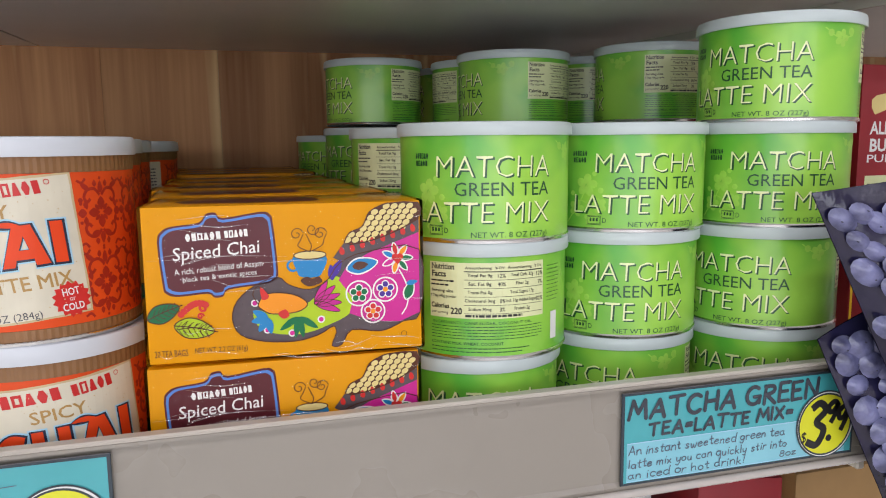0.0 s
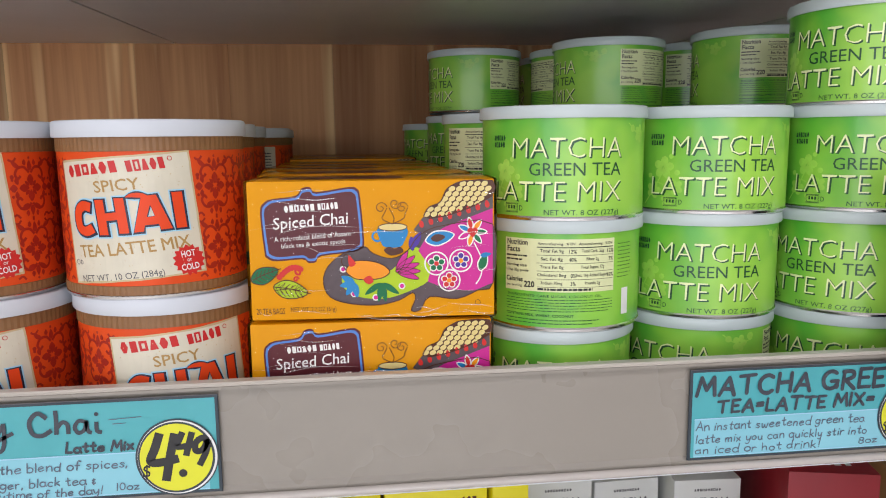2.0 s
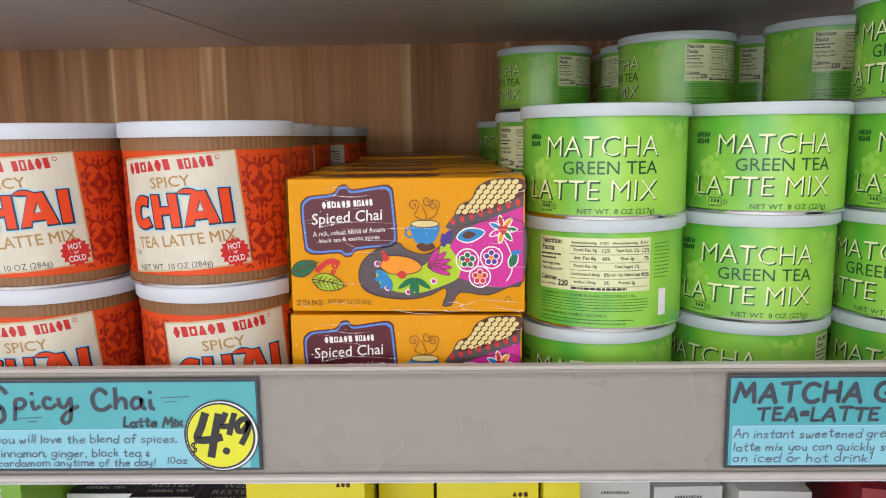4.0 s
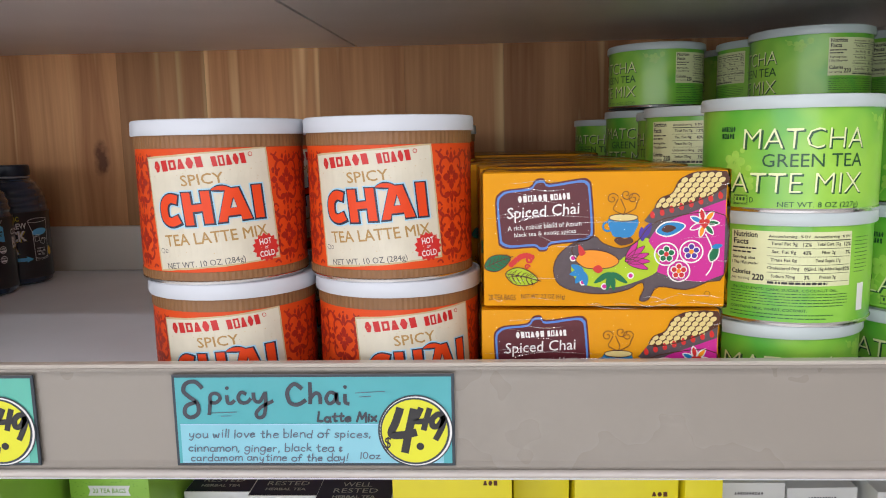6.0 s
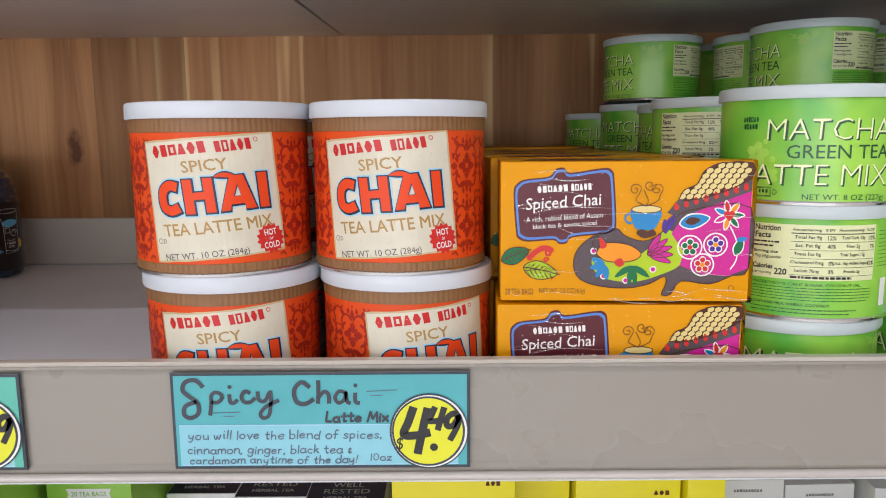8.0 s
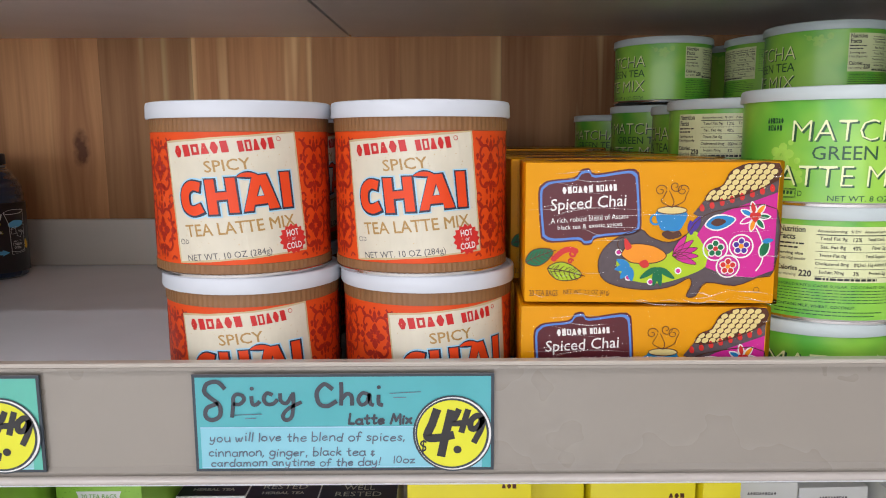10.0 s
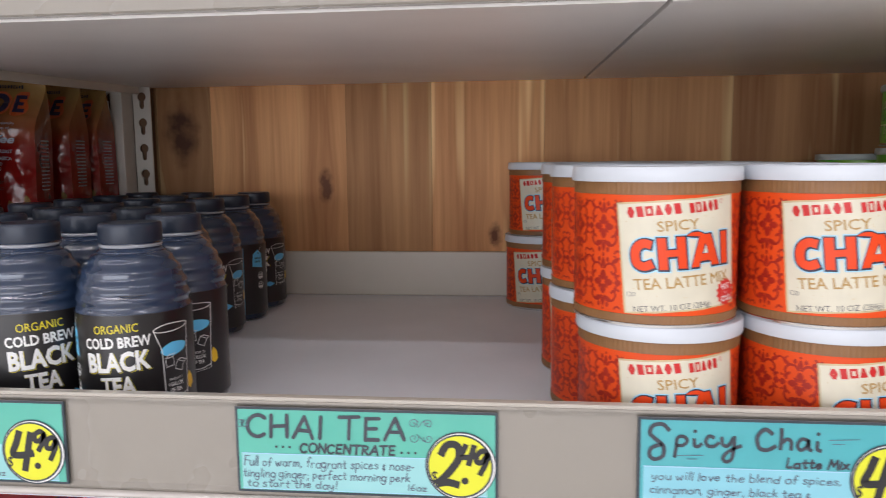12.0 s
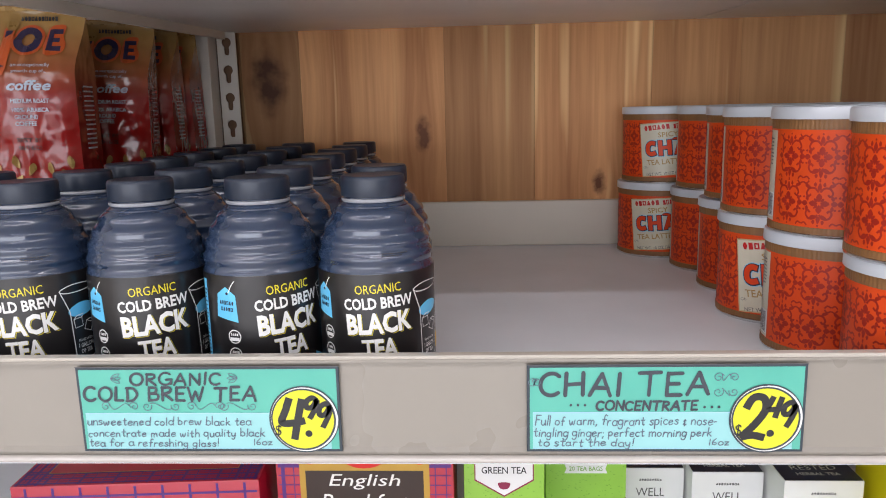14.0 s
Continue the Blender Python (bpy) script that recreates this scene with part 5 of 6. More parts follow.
        for i in range(7):
            t = i / 6
            px, pz = min(BW / 2, x0 + length * t), z0 + length * tilt * t + 0.0008 * math.sin(5 * t + k)
            fat = r * math.sin(math.pi * min(0.97, max(0.03, t)))
            rows.append([folds.verts.new((px, -0.0027 - fat * math.sin(a), pz + fat * math.cos(a))) for a in (0, math.pi / 4, math.pi / 2, 3 * math.pi / 4, math.pi)])
        for p, q in zip(rows, rows[1:]):
            for j in range(4):
                folds.faces.new((p[j], p[j + 1], q[j + 1], q[j]))
    fold = part("film_folds", folds, M_FOLD, c, "shiny creases in the wrap", smooth=True, kind="stuff")
    fold.visible_shadow = False
    top = Art().blob([(-50, 20), (-45, 50), (10, 54), (16, 40), (12, 16)], 3)
    part("top_plaque", top.lying(1, dz=BH), M_PLAQUE, body, "maroon plaque on the top")
    part("top_art", Art().curl(34, 10, 6, 1.4, 0.8).curl(44, 12, 6, 1.4, 0.8, 90, -1).stroke([(26, 4), (40, 18), (60, 10)], 0.8).lying(1, dz=BH), M_BROWNLINE, body)
    return c


tea = tea_box()
tea.matrix_world = pose(0.332, 0.3705, DECK + 0.0796, -0.4, 0, -3.2)
rng = random.Random(5)
copy_thing(tea, pose(0.3305, 0.3720, DECK + 0.0005, 0, 0, -2.2))
for i in range(1, 8):
    for k in range(2):
        copy_thing(tea, pose(0.331 + rng.uniform(-0.003, 0.003) - 0.002 * i, 0.3720 + 0.0735 * i, DECK + 0.0005 + (0.0791 + (0.0022 if i > 4 else 0)) * k, 0, 0, rng.uniform(-1, 1)))


# ---- matcha tins ----
def blossom(a, x, y, r, rot=0):
    for k in range(5):
        t = radians(rot + 72 * k)
        a.disc(x + 0.62 * r * math.cos(t), y + 0.62 * r * math.sin(t), 0.5 * r, 0.42 * r, 9, rot + 72 * k)
    return a


def matcha_can():
    R = 0.0497
    can = thing("matcha_can", "bright green matcha latte mix tin with milky lid", "tin", "matcha tins")
    part("body", lathe([(R, 0.0032), (R, 0.0592)], 72), M_MATCHA, can, smooth=True)
    part("rim", lathe([(0, 0.0012), (0.045, 0.0012), (0.0466, 0), (0.0486, 0), (0.0502, 0.0012), (0.0504, 0.0026), (0.0496, 0.0036)], 72), M_STEEL, can, "bright tin bottom rim", smooth=True)
    lid = [(0.0493, 0.0592), (0.0514, 0.0590), (0.0517, 0.0596), (0.0515, 0.0645), (0.0510, 0.0660), (0.0500, 0.0664), (0.0491, 0.0662), (0.0488, 0.0653), (0, 0.0653)]
    part("lid", lathe(lid, 72), M_MLID, can, "milky white plastic lid", smooth=True)
    spray = Art().stroke([(-52, 6), (-42, 20), (-36, 33)], 0.8).stroke([(-42, 20), (-30, 15)], 0.6).disc(-33, 36, 1.6, n=9).disc(-29, 26, 1.8, n=9).disc(-48, 24, 1.6, n=9)
    for x, y, r, q in ((-38, 29, 6.4, 10), (-30, 17, 4.6, 40), (-45, 15, 5.0, 0), (-35, 9, 4.0, 20)):
        blossom(spray, x, y, r, q)
    part("blossom_spray", spray.round(R, 1), M_BLOSSOM, can, "pale blossom print")
    spray = blossom(Art(), 52, 50, 5, 0).stroke([(40, 56), (50, 50), (62, 52)], 0.7).disc(44, 53, 2.2, n=9).disc(60, 54, 2.6, n=9)
    part("blossom_spray", spray.round(R, 1), M_BLOSSOM, can, "pale blossom print")
    rows = (("MATCHA", 0.5, 42.6, 66, 11.2, 2), ("LATTE MIX", -6.5, 18.0, 80, 11.2, 2))
    sh, tx = Art(), Art()
    for s, x, y, w, h, q in rows:
        sh.text(s, x + 0.85, y - 0.75, w, h, -0.006, 0.04, 0)
        tx.text(s, x, y, w, h, -0.019, 0.04, 0)
    part("name_shadow", sh.round(R, 2), M_MSHADOW, can)
    part("name", tx.round(R, 3), M_MTEXT, can, "pale lime lettering with dark shadow")
    dark = Art().text("GREEN TEA", 6.0, 30.4, 55, 7.4, 0.0).text("NET WT. 8 OZ (227g)", 10, 5.4, 45, 3.9, 0.0).blocks(-43, 48.2, 10.5, 3.0, 6).blocks(-43, 44.2, 9.5, 3.0, 5, seed=3)
    for a, b, w, h in ((-33, 8, 8.6, 5.2), (-33, 8, 7.6, 4.2)):
        dark.stroke([(a - w / 2, b - h / 2), (a + w / 2, b - h / 2), (a + w / 2, b + h / 2), (a - w / 2, b + h / 2)], 0.35, True, 1)
    dark.bars(-33, 8.4, 6, 2.0, 3).text("D", -26.5, 8, 2.2, 3.0)
    part("lettering", dark.round(R, 2), M_MSHADOW, can, "dark green lettering")
    C = 108
    panel = part("facts_panel", Art().rect(C, 40.2, 68, 31).round(R, 1), M_PANEL, can, "pale nutrition panel")
    f = Art().text("Nutrition", C - 25.6, 53.4, 14, 3.4, 0.025).text("Facts", C - 28, 49.2, 9, 3.4, 0.025).lines(C - 26, 44.2, 14, 4.6, 2, 0.4).text("Serving size", C - 26, 39.6, 13.6, 2.2, 0.02)
    f.text("1 Tbsp (45g) powder", C - 25.4, 36.6, 15.4, 2.2, 0.01).text("Calories", C - 27.4, 31.4, 11.4, 3.0, 0.025).text("220", C - 17.6, 28.8, 6.6, 3.8, 0.03).text("per serving", C - 27.6, 27.4, 10.6, 2.0)
    for i, (a, b) in enumerate((("Total Fat 9g", "Total Carb. 32g"), ("Sat. Fat 8g", "Fiber 2g"), ("Trans Fat 0g", "Total Sugars 17g"), ("Cholesterol 0mg", "Incl. 16g Added Sugars"), ("Sodium 70mg", "Protein 2g"))):
        y = 48.6 - 4.7 * i
        f.text(a, C - 4.4, y, 1.05 * len(a) + 1, 2.4, 0.012).text(b, C + 19.6, y, 0.85 * len(b) + 1, 2.4, 0.012).rect(C + 10, y - 2.3, 46, 0.22)
    for s, x, y in (("12%", 7.6, 48.6), ("40%", 7.6, 43.9), ("0%", 8, 34.5), ("3%", 8, 29.8), ("12%", 31, 48.6), ("7%", 31.4, 43.9), ("32%", 31, 34.5)):
        f.text(s, C + x, y, 1.5 * len(s), 2.3, 0.012)
    f.text("Amount/serving   % DV   Amount/serving   % DV", C + 10, 52.8, 45, 2.0, 0.012).rect(C + 10, 50.9, 46, 0.5).lines(C + 10, 26.2, 45, 2.2, 1, 0.6)
    part("facts_print", f.round(R, 2), M_BLACK, panel, "small black print")
    g = Art().text("INGREDIENTS: CANE SUGAR, COCONUT OIL,", C - 3, 22.0, 58, 1.8).lines(C, 16.6, 66, 8.4, 5, 0.24, 5).text("CONTAINS MILK, WHEAT, COCONUT.", C - 12, 10.4, 42, 1.9, 0.012).lines(C - 4, 6.8, 58, 4.0, 2, 0.26, 8).lines(C + 43, 42, 12, 22, 10, 0.16, 9)
    part("ingredient_print", g.round(R, 2), M_MSHADOW, can)
    part("bar_code", Art().rect(C + 44, 17, 6, 16).round(R, 1.5), M_WHITE, can)
    return can


matcha = matcha_can()
MP = 0.0653
stacks = [
    (0.4535, 0.4205, (-14, -140, -13)),
    (0.5560, 0.4360, (-50, -17, -12)),
    (0.6600, 0.4230, (-46, -55, -28, -55)),
    (0.4440, 0.5400, (20, 60, -160)),
    (0.5600, 0.5420, (120, 60, 20)),
    (0.4600, 0.6440, (-40, 10, -100)),
    (0.5610, 0.6480, (40, -60, -110, -92)),
    (0.6740, 0.5980, (20, -120, 80, -124)),
    (0.4580, 0.7900, (-30, -60, -45, -75)),
    (0.5650, 0.7520, (10, 30, 70, 150)),
    (0.5750, 0.8560, (60, -20, 20, -112)),
    (0.6680, 0.7020, (60, -20, 20, -140)),
    (0.6700, 0.8060, (0, 40, 120, -90)),
    (0.4380, 0.9150, (0, 40, -50)),
]
first = True
shift = random.Random(8)
loose = {0.79: 0.0030, 0.856: 0.0030, 0.648: 0.0008, 0.598: 0.0018, 0.702: 0.0018, 0.752: 0.002}  # lids that sit less deep
for x, y, turns in stacks:
    for k, turn in enumerate(turns):
        low = len(turns) - 1 - k
        m = pose(x - 0.0024 * low + shift.uniform(-0.001, 0.001), y + 0.0015 * low, DECK + (MP + (loose.get(y, 0) if len(turns) == 4 else 0)) * k, 0, 0, turn)
        if first:
            matcha.matrix_world, first = m, False
        else:
            copy_thing(matcha, m)


# ---- bottles of cold brew tea ----
def bottle():
    R = 0.0385
    b = thing("tea_bottle", "dark cold brew black tea bottle with black cap", "bottle", "cold brew bottles")
    prof = [(0, 0.002), (0.030, 0.0), (0.0362, 0.003), (R, 0.010), (R, 0.0945)]
    steps = 56
    for i in range(steps + 1):
        t = i / steps
        z = 0.0945 + 0.0430 * t
        r = R * math.sqrt(max(0.0, 1 - (t * 0.875) ** 2.3)) + 0.0
        r = max(r, 0.0188)
        prof.append((r - 0.0013 * (0.5 - 0.5 * math.cos(2 * math.pi * 4.6 * t)) * (1 if t < 0.93 else 0), z))
    prof += [(0.0188, 0.1420)]
    part("bottle", lathe(prof, 72), M_BOTTLE, b, "dark ribbed plastic shoulder", smooth=True)
    part("neck_ring", lathe([(0.0185, 0.1374), (0.0208, 0.1377), (0.0212, 0.1388), (0.0208, 0.1399), (0.0185, 0.1402)], 48), M_NECK, b, "clear plastic neck ring", smooth=True)
    cap = [(0.0190, 0.1412), (0.0209, 0.1412), (0.0212, 0.1417), (0.0211, 0.1518), (0.0207, 0.1534), (0.0197, 0.1544), (0.0186, 0.1542), (0, 0.1539)]
    part("cap", lathe(cap, 120, lambda i, z: -0.00018 * (i % 2) if 0.1416 < z < 0.1522 else 0), M_CAP, b, "black ribbed screw cap", smooth=True)
    lab = part("label", lathe([(R + 0.0001, 0.009), (R + 0.0003, 0.0092), (R + 0.0003, 0.0948), (R + 0.0001, 0.0950)], 72), M_BLABEL, b, "black film label", smooth=True)
    L = R + 0.0003
    q = 3
    part("yellow_lettering", Art().text("ORGANIC", 0, 86.0, 29.5, 5.8, 0.0, 0, q).round(L, 1), M_YELLOWINK, lab)
    sh = Art().text("BLACK", 0.8, 63.1, 43, 14.2, 0.03, 0, q).text("TEA", 0.6, 46.8, 23.5, 12.8, 0.03, 0, q)
    part("lettering_shadow", sh.round(L, 1), M_YELLOWINK, lab)
    part("lettering_gap", Art().text("BLACK", 0.45, 63.4, 42.8, 14.2, 0.03, 0, q).text("TEA", 0.35, 47.0, 23.3, 12.8, 0.03, 0, q).round(L, 1.6), M_BLABEL, lab)
    wt = Art().text("COLD BREW", 0, 76.8, 45, 7.6, 0.03, 0, q).text("BLACK", 0, 63.7, 42.4, 14.0, 0.04, 0, q).text("TEA", 0, 47.3, 22.8, 12.6, 0.04, 0, q)
    part("lettering", wt.round(L, 2.2), M_WHITE, lab, "bold white lettering")
    part("tag", Art().poly([(-48.5, 83), (-41.5, 88), (-34.5, 82.5), (-33.5, 65), (-50, 68)]).round(L, 1.2), M_TAG, lab, "sky blue printed tag")
    part("strip", Art().rect(-64, 50, 5.4, 82).round(L, 1.2), M_TAG, lab, "sky blue strip")
    part("drink", Art().blob([(29.1, 69.5), (37.5, 73.2), (49, 71.2), (47.5, 66.4), (37.5, 63.6), (29.7, 65.4)], 4).round(L, 1.2), M_TAG, lab)
    part("arrow", Art().poly([(-1, 31.7), (20, 31.7), (20, 30), (28, 34), (20, 38), (20, 36.3), (-1, 36.3)]).round(L, 1.2), M_TAG, lab)
    part("tag_print", Art().blocks(-41.4, 77.6, 11, 2.6, 6, -3).blocks(-41.4, 73.4, 9.6, 2.6, 5, -3, 4).disc(-40.6, 83.6, 1.0, n=9).round(L, 2), M_NAVY, lab)
    part("strip_print", Art().lines(-64, 50, 3.4, 70, 26, 0.35).round(L, 2), M_NAVY, lab)
    w = 0.6
    glass = Art().stroke([(24, 83), (29.5, 68), (30.9, 31), (49.5, 33), (51.5, 85)], w, n=1).stroke([(24, 83), (33.5, 86.2), (51.5, 85), (45.5, 81.6), (29.5, 80.8)], w, True, 3).stroke([(30.9, 35), (40.5, 33.4), (49.5, 36)], w, n=3)
    for cx, cy, rot in ((34.7, 59.5, 6), (42.7, 55.5, -24)):
        glass.stroke([(-3, -3), (3, -3), (3, 3), (-3, 3)], w, True, 1, x=cx, y=cy, rot=rot).stroke([(-3, 3), (-0.4, 5), (5, 5), (3, 3)], w, False, 1, x=cx, y=cy, rot=rot)
    part("glass_drawing", glass.round(L, 1.4), M_WHITE, lab, "white line drawing of a glass")
    part("small_lettering", Art().text("MAKES UP TO", 39, 47, 11, 1.8).text("1 GALLON", 39, 43.4, 12, 3.0, 0.02).text("OF TEA", 39, 39.2, 9.6, 3.0, 0.02).round(L, 1.4), M_WHITE, lab)
    part("tag_string", Art().stroke([(-39.6, 84), (-37, 89), (-34.5, 92)], w, n=2).round(L, 1.4), M_WHITE, lab)
    for cy in (55.5, 43.8):
        part("organic_seal", Art().ring(-37, cy, 4.6, 0.7).bars(-37, cy + 1.4, 5.6, 1.6, 4).rect(-37, cy - 1.7, 6.6, 2.2).round(L, 1.4), M_WHITE, lab, "round white seal")
    part("lemon", Art().poly([(50.6, 38), (53.6, 36), (57, 39), (56, 45), (52.6, 49), (50.6, 46)]).round(L, 1.6), M_LEMON, lab)
    part("date_print", Art().lines(12, 107, 17, 3.0, 2, 0.4).round(0.0372, 1), M_BLACK, b)
    return b


brew = bottle()
first = True
turn_by = random.Random(3)
front_turns = {0: 9, 1: 40, 2: 26, 3: 15}
columns = ((-0.2572, 2), (-0.3366, 7), (-0.4150, 7), (-0.4958, 7))
for j, (x, rows) in enumerate(columns):
    for i in range(rows):
        turn = front_turns[j] if i == 0 else turn_by.choice((-35, -10, 20, 45, -60, 80))
        if j == 1 and i > 1:
            turn = (14, 46, 22, 128, 15)[i - 2]
        if j == 0 and i == 1:
            turn = -12
        m = pose(x - (0.0062 if j == 0 else 0.0012) * i + turn_by.uniform(-0.0015, 0.0015), 0.4212 + 0.0791 * i, DECK, 0, 0, turn)
        if first:
            brew.matrix_world, first = m, False
        else:
            copy_thing(brew, m)
for i in range(2):
    copy_thing(brew, pose(-0.5745, 0.4186 + 0.0795 * i, DECK, 0, 0, 10 - 30 * i))


# ---- coffee bags ----
BAGW, BAGD, BAGH = 0.088, 0.062, 0.297


M_JOENAME = mat("ink_blackish_violet", (0.022, 0.018, 0.06), 0.3, coat=0.2)
M_JOEPALE = mat("ink_pale_grey_blue", (0.46, 0.50, 0.58), 0.4)


def bag_section(v):
    """Half width and half depth of the bag at the share v of its height."""
    k = min(1.0, max(0.0, (v - 0.78) / 0.2))
    s = k * k * (3 - 2 * k)
    foot = min(1.0, 0.86 + v * 2.2)
    return (BAGW / 2 * foot) * (1 - s) + 0.049 * s, (BAGD / 2 * foot) * (1 - s) + 0.0012 * s


def bag_point(u, v, front=1, off=0.0):
    """The bag's front face at u across (-1 to 1) and v up (0 to 1)."""
    w, d = bag_section(v)
    fold = 0.5 - abs(noise.noise(Vector((u * 2.3 + v * 2.0, v * 7.0 - u * 1.4, 5.0 * front))))
    crease = (noise.noise(Vector((u * 1.6 + 3, v * 5.5, 0.3 * front))) * 0.0042 - fold * 0.0058) * (1 - abs(u) ** 4) * (1 if v < 0.9 else 0.2)
    y = -(d * (1 - 0.22 * abs(u) ** 3)) + crease
    return Vector((u * w, (y - off) * front, v * BAGH))


def coffee_bag():
    bag = thing("coffee_bag", "shiny red and gold ground coffee bag", "coffee bag", "coffee bags")
    bm = bmesh.new()
    n, m = 28, 60
    cols = []
    for f in (1, -1):
        for i in range(n + 1):
            u = -1 + 2 * i / n
            cols.append([bm.verts.new(bag_point(u * f, j / m, f)) for j in range(m + 1)])
    for a, b in zip(cols, cols[1:] + cols[:1]):
        for j in range(m):
            bm.faces.new((a[j], b[j], b[j + 1], a[j + 1]))
    bm.faces.new([c[0] for c in cols][::-1])
    bm.faces.new([c[-1] for c in cols])
    bmesh.ops.recalc_face_normals(bm, faces=bm.faces[:])
    body = part("pouch", bm, M_FOIL, bag, smooth=True)

    def front(art, layer):
        mesh = art.mesh(4)
        for v in mesh.verts:
            vv = v.co.y / 1000 / BAGH
            w, _ = bag_section(vv)
            v.co = bag_point(v.co.x / 1000 / w, vv, 1, 0.0010 + 0.0005 * layer)
        return mesh

    part("name_glow", front(Art().ring(2, 266, 14.5, 8, 24).blob([(19, 277), (33, 280), (32, 270), (35, 262), (32, 254), (18, 253)], 3).blob([(-22, 276), (-12, 276), (-12, 240), (-26, 230), (-33, 240), (-22, 246)], 3), 1), M_JOEGLOW, body)
    part("name_mark", front(Art().ring(2, 266, 12, 6.2, 24).rect(22, 266, 4, 20).rect(27, 274, 9, 4.5).rect(26, 266, 7, 4).rect(27, 258, 9, 4.5).rect(-17, 258, 6, 34).rect(-22, 241, 10, 5), 2), M_JOENAME, body, "dark name mark")
    part("sun", front(Art().disc(-15, 280, 5.5, n=20), 2), M_FOILSEAL, body)
    part("brand_mark", front(Art().blocks(9, 286, 34, 4.0, 11), 2), M_BLACK, body)
    part("lettering", front(Art().text("an exceptionally", 8, 242.5, 33, 4.2).text("smooth cup of...", 7, 237.0, 30, 4.2), 1), M_JOEPALE, body)
    t = Art().text("MEDIUM ROAST", 6, 210.5, 34, 4.2, 0.02).text("100% ARABICA", 6, 202.5, 33, 4.2, 0.02)
    t.text("GROUND", 1, 196.0, 20, 4.2, 0.02).text("COFFEE", 0, 190.0, 18, 4.2, 0.02)
    part("lettering", front(t, 1), M_JOEPALE, body)
    part("script", front(Art().text("coffee", 6, 224.5, 38, 9.5, 0.03, 0.3), 1), M_JOEPALE, body)
    part("date", front(Art().text("BEST BY", 2, 175.0, 22, 4.0, 0.01).text("08/16/22", 2, 168.0, 21, 4.0, 0.01), 1), M_BLACK, body)
    rng = random.Random(2)
    gold = Art()
    for _ in range(26):
        gold.blob([(rng.uniform(-2, 2), 6), (3, rng.uniform(-2, 2)), (rng.uniform(-1, 1), -7), (-3, 0)], 3, x=rng.uniform(-36, 36), y=rng.uniform(90, 158), rot=rng.uniform(-40, 40))
    part("gold_art", front(gold, 1), M_FOILSEAL, body)
    # side text panel
    side = Art().lines(0, 195, 34, 62, 14, 0.34, 11).mesh(0)
    for v in side.verts:
        w, d = bag_section(v.co.y / 1000 / BAGH)
        v.co = Vector((w * 0.985 + 0.0012 + 0.002 * math.cos(v.co.x / 14), v.co.x * 0.0009 * 0.8 * d / 0.031 * 0.9, v.co.y / 1000))
    part("side_print", side, M_JOEPALE, body)
    part("seal", box(-0.049, 0.049, -0.0021, 0.0021, BAGH - 0.004, BAGH + 0.001, 0.0006, 1), M_FOILSEAL, bag, "folded gold top seal")
    return bag


coffee = coffee_bag()
coffee.matrix_world = pose(-0.611, 0.640, DECK + 0.0005, 0, 1.0, 6)
for x, y, rz, ry in ((-0.603, 0.756, 12, 2.0), (-0.600, 0.842, 4, 0), (-0.598, 0.910, 2, -1), (-0.716, 0.640, -4, 0), (-0.706, 0.772, 3, 0)):
    copy_thing(coffee, pose(x, y, DECK, 0, ry, rz))


# ---- neighbouring bay: red carton and hanging blueberry bags ----
M_BERRYBAG = mat("dark_blue_printed_film", (0.014, 0.013, 0.042), 0.12, var=0.3, scale=30, bump=0.9, bscale=85, coat=0.25)
M_BERRY = mat("blueberry_print", (0.030, 0.030, 0.085), 0.2, var=0.45, scale=90, second=(0.17, 0.18, 0.34), bump=0.7, bscale=160, coat=0.3)
M_BERRYDEEP = mat("blueberry_crown_print", (0.02, 0.02, 0.06), 0.3, coat=0.6)
M_CRIMSON = mat("crimson_carton", (0.28, 0.006, 0.014), 0.5, var=0.1, scale=30)

red = thing("puffs_carton", "tall crimson almond butter puffs carton on the next shelf", "carton", at=pose(0.764, 0.455, DECK - 0.004, 0, 0, 3))
rb = part("carton", box(0, 0.16, 0, 0.06, 0, 0.245, 0.001, 2), M_CRIMSON, red, smooth=True)
part("yellow_edge", Art().rect(2.4, 70, 2.4, 136).flat(1), M_LEMON, rb)
ribbon = Art().blob([(10, 219), (24, 224), (60, 222), (58, 212), (26, 212), (14, 208)], 2)
part("ribbon", ribbon.flat(1), M_SCALE, rb)
part("lettering", Art().text("ALMOND", 36, 198, 52, 10, 0.03).text("BUTTER", 36, 185, 50, 10, 0.03).text("PUFFS", 28, 175, 38, 6, 0.01).flat(1), M_WHITE, rb)
pn = part("facts_panel", Art().rect(38, 120, 60, 84).flat(1), M_PANEL, rb)
part("facts_print", Art().text("Nutrition Facts", 38, 152, 54, 8, 0.03).text("about 6 servings", 28, 144, 34, 3.4).text("Serving size", 25, 137, 28, 4, 0.02).lines(38, 108, 54, 48, 10, 0.4).flat(2), M_BLACK, rb)


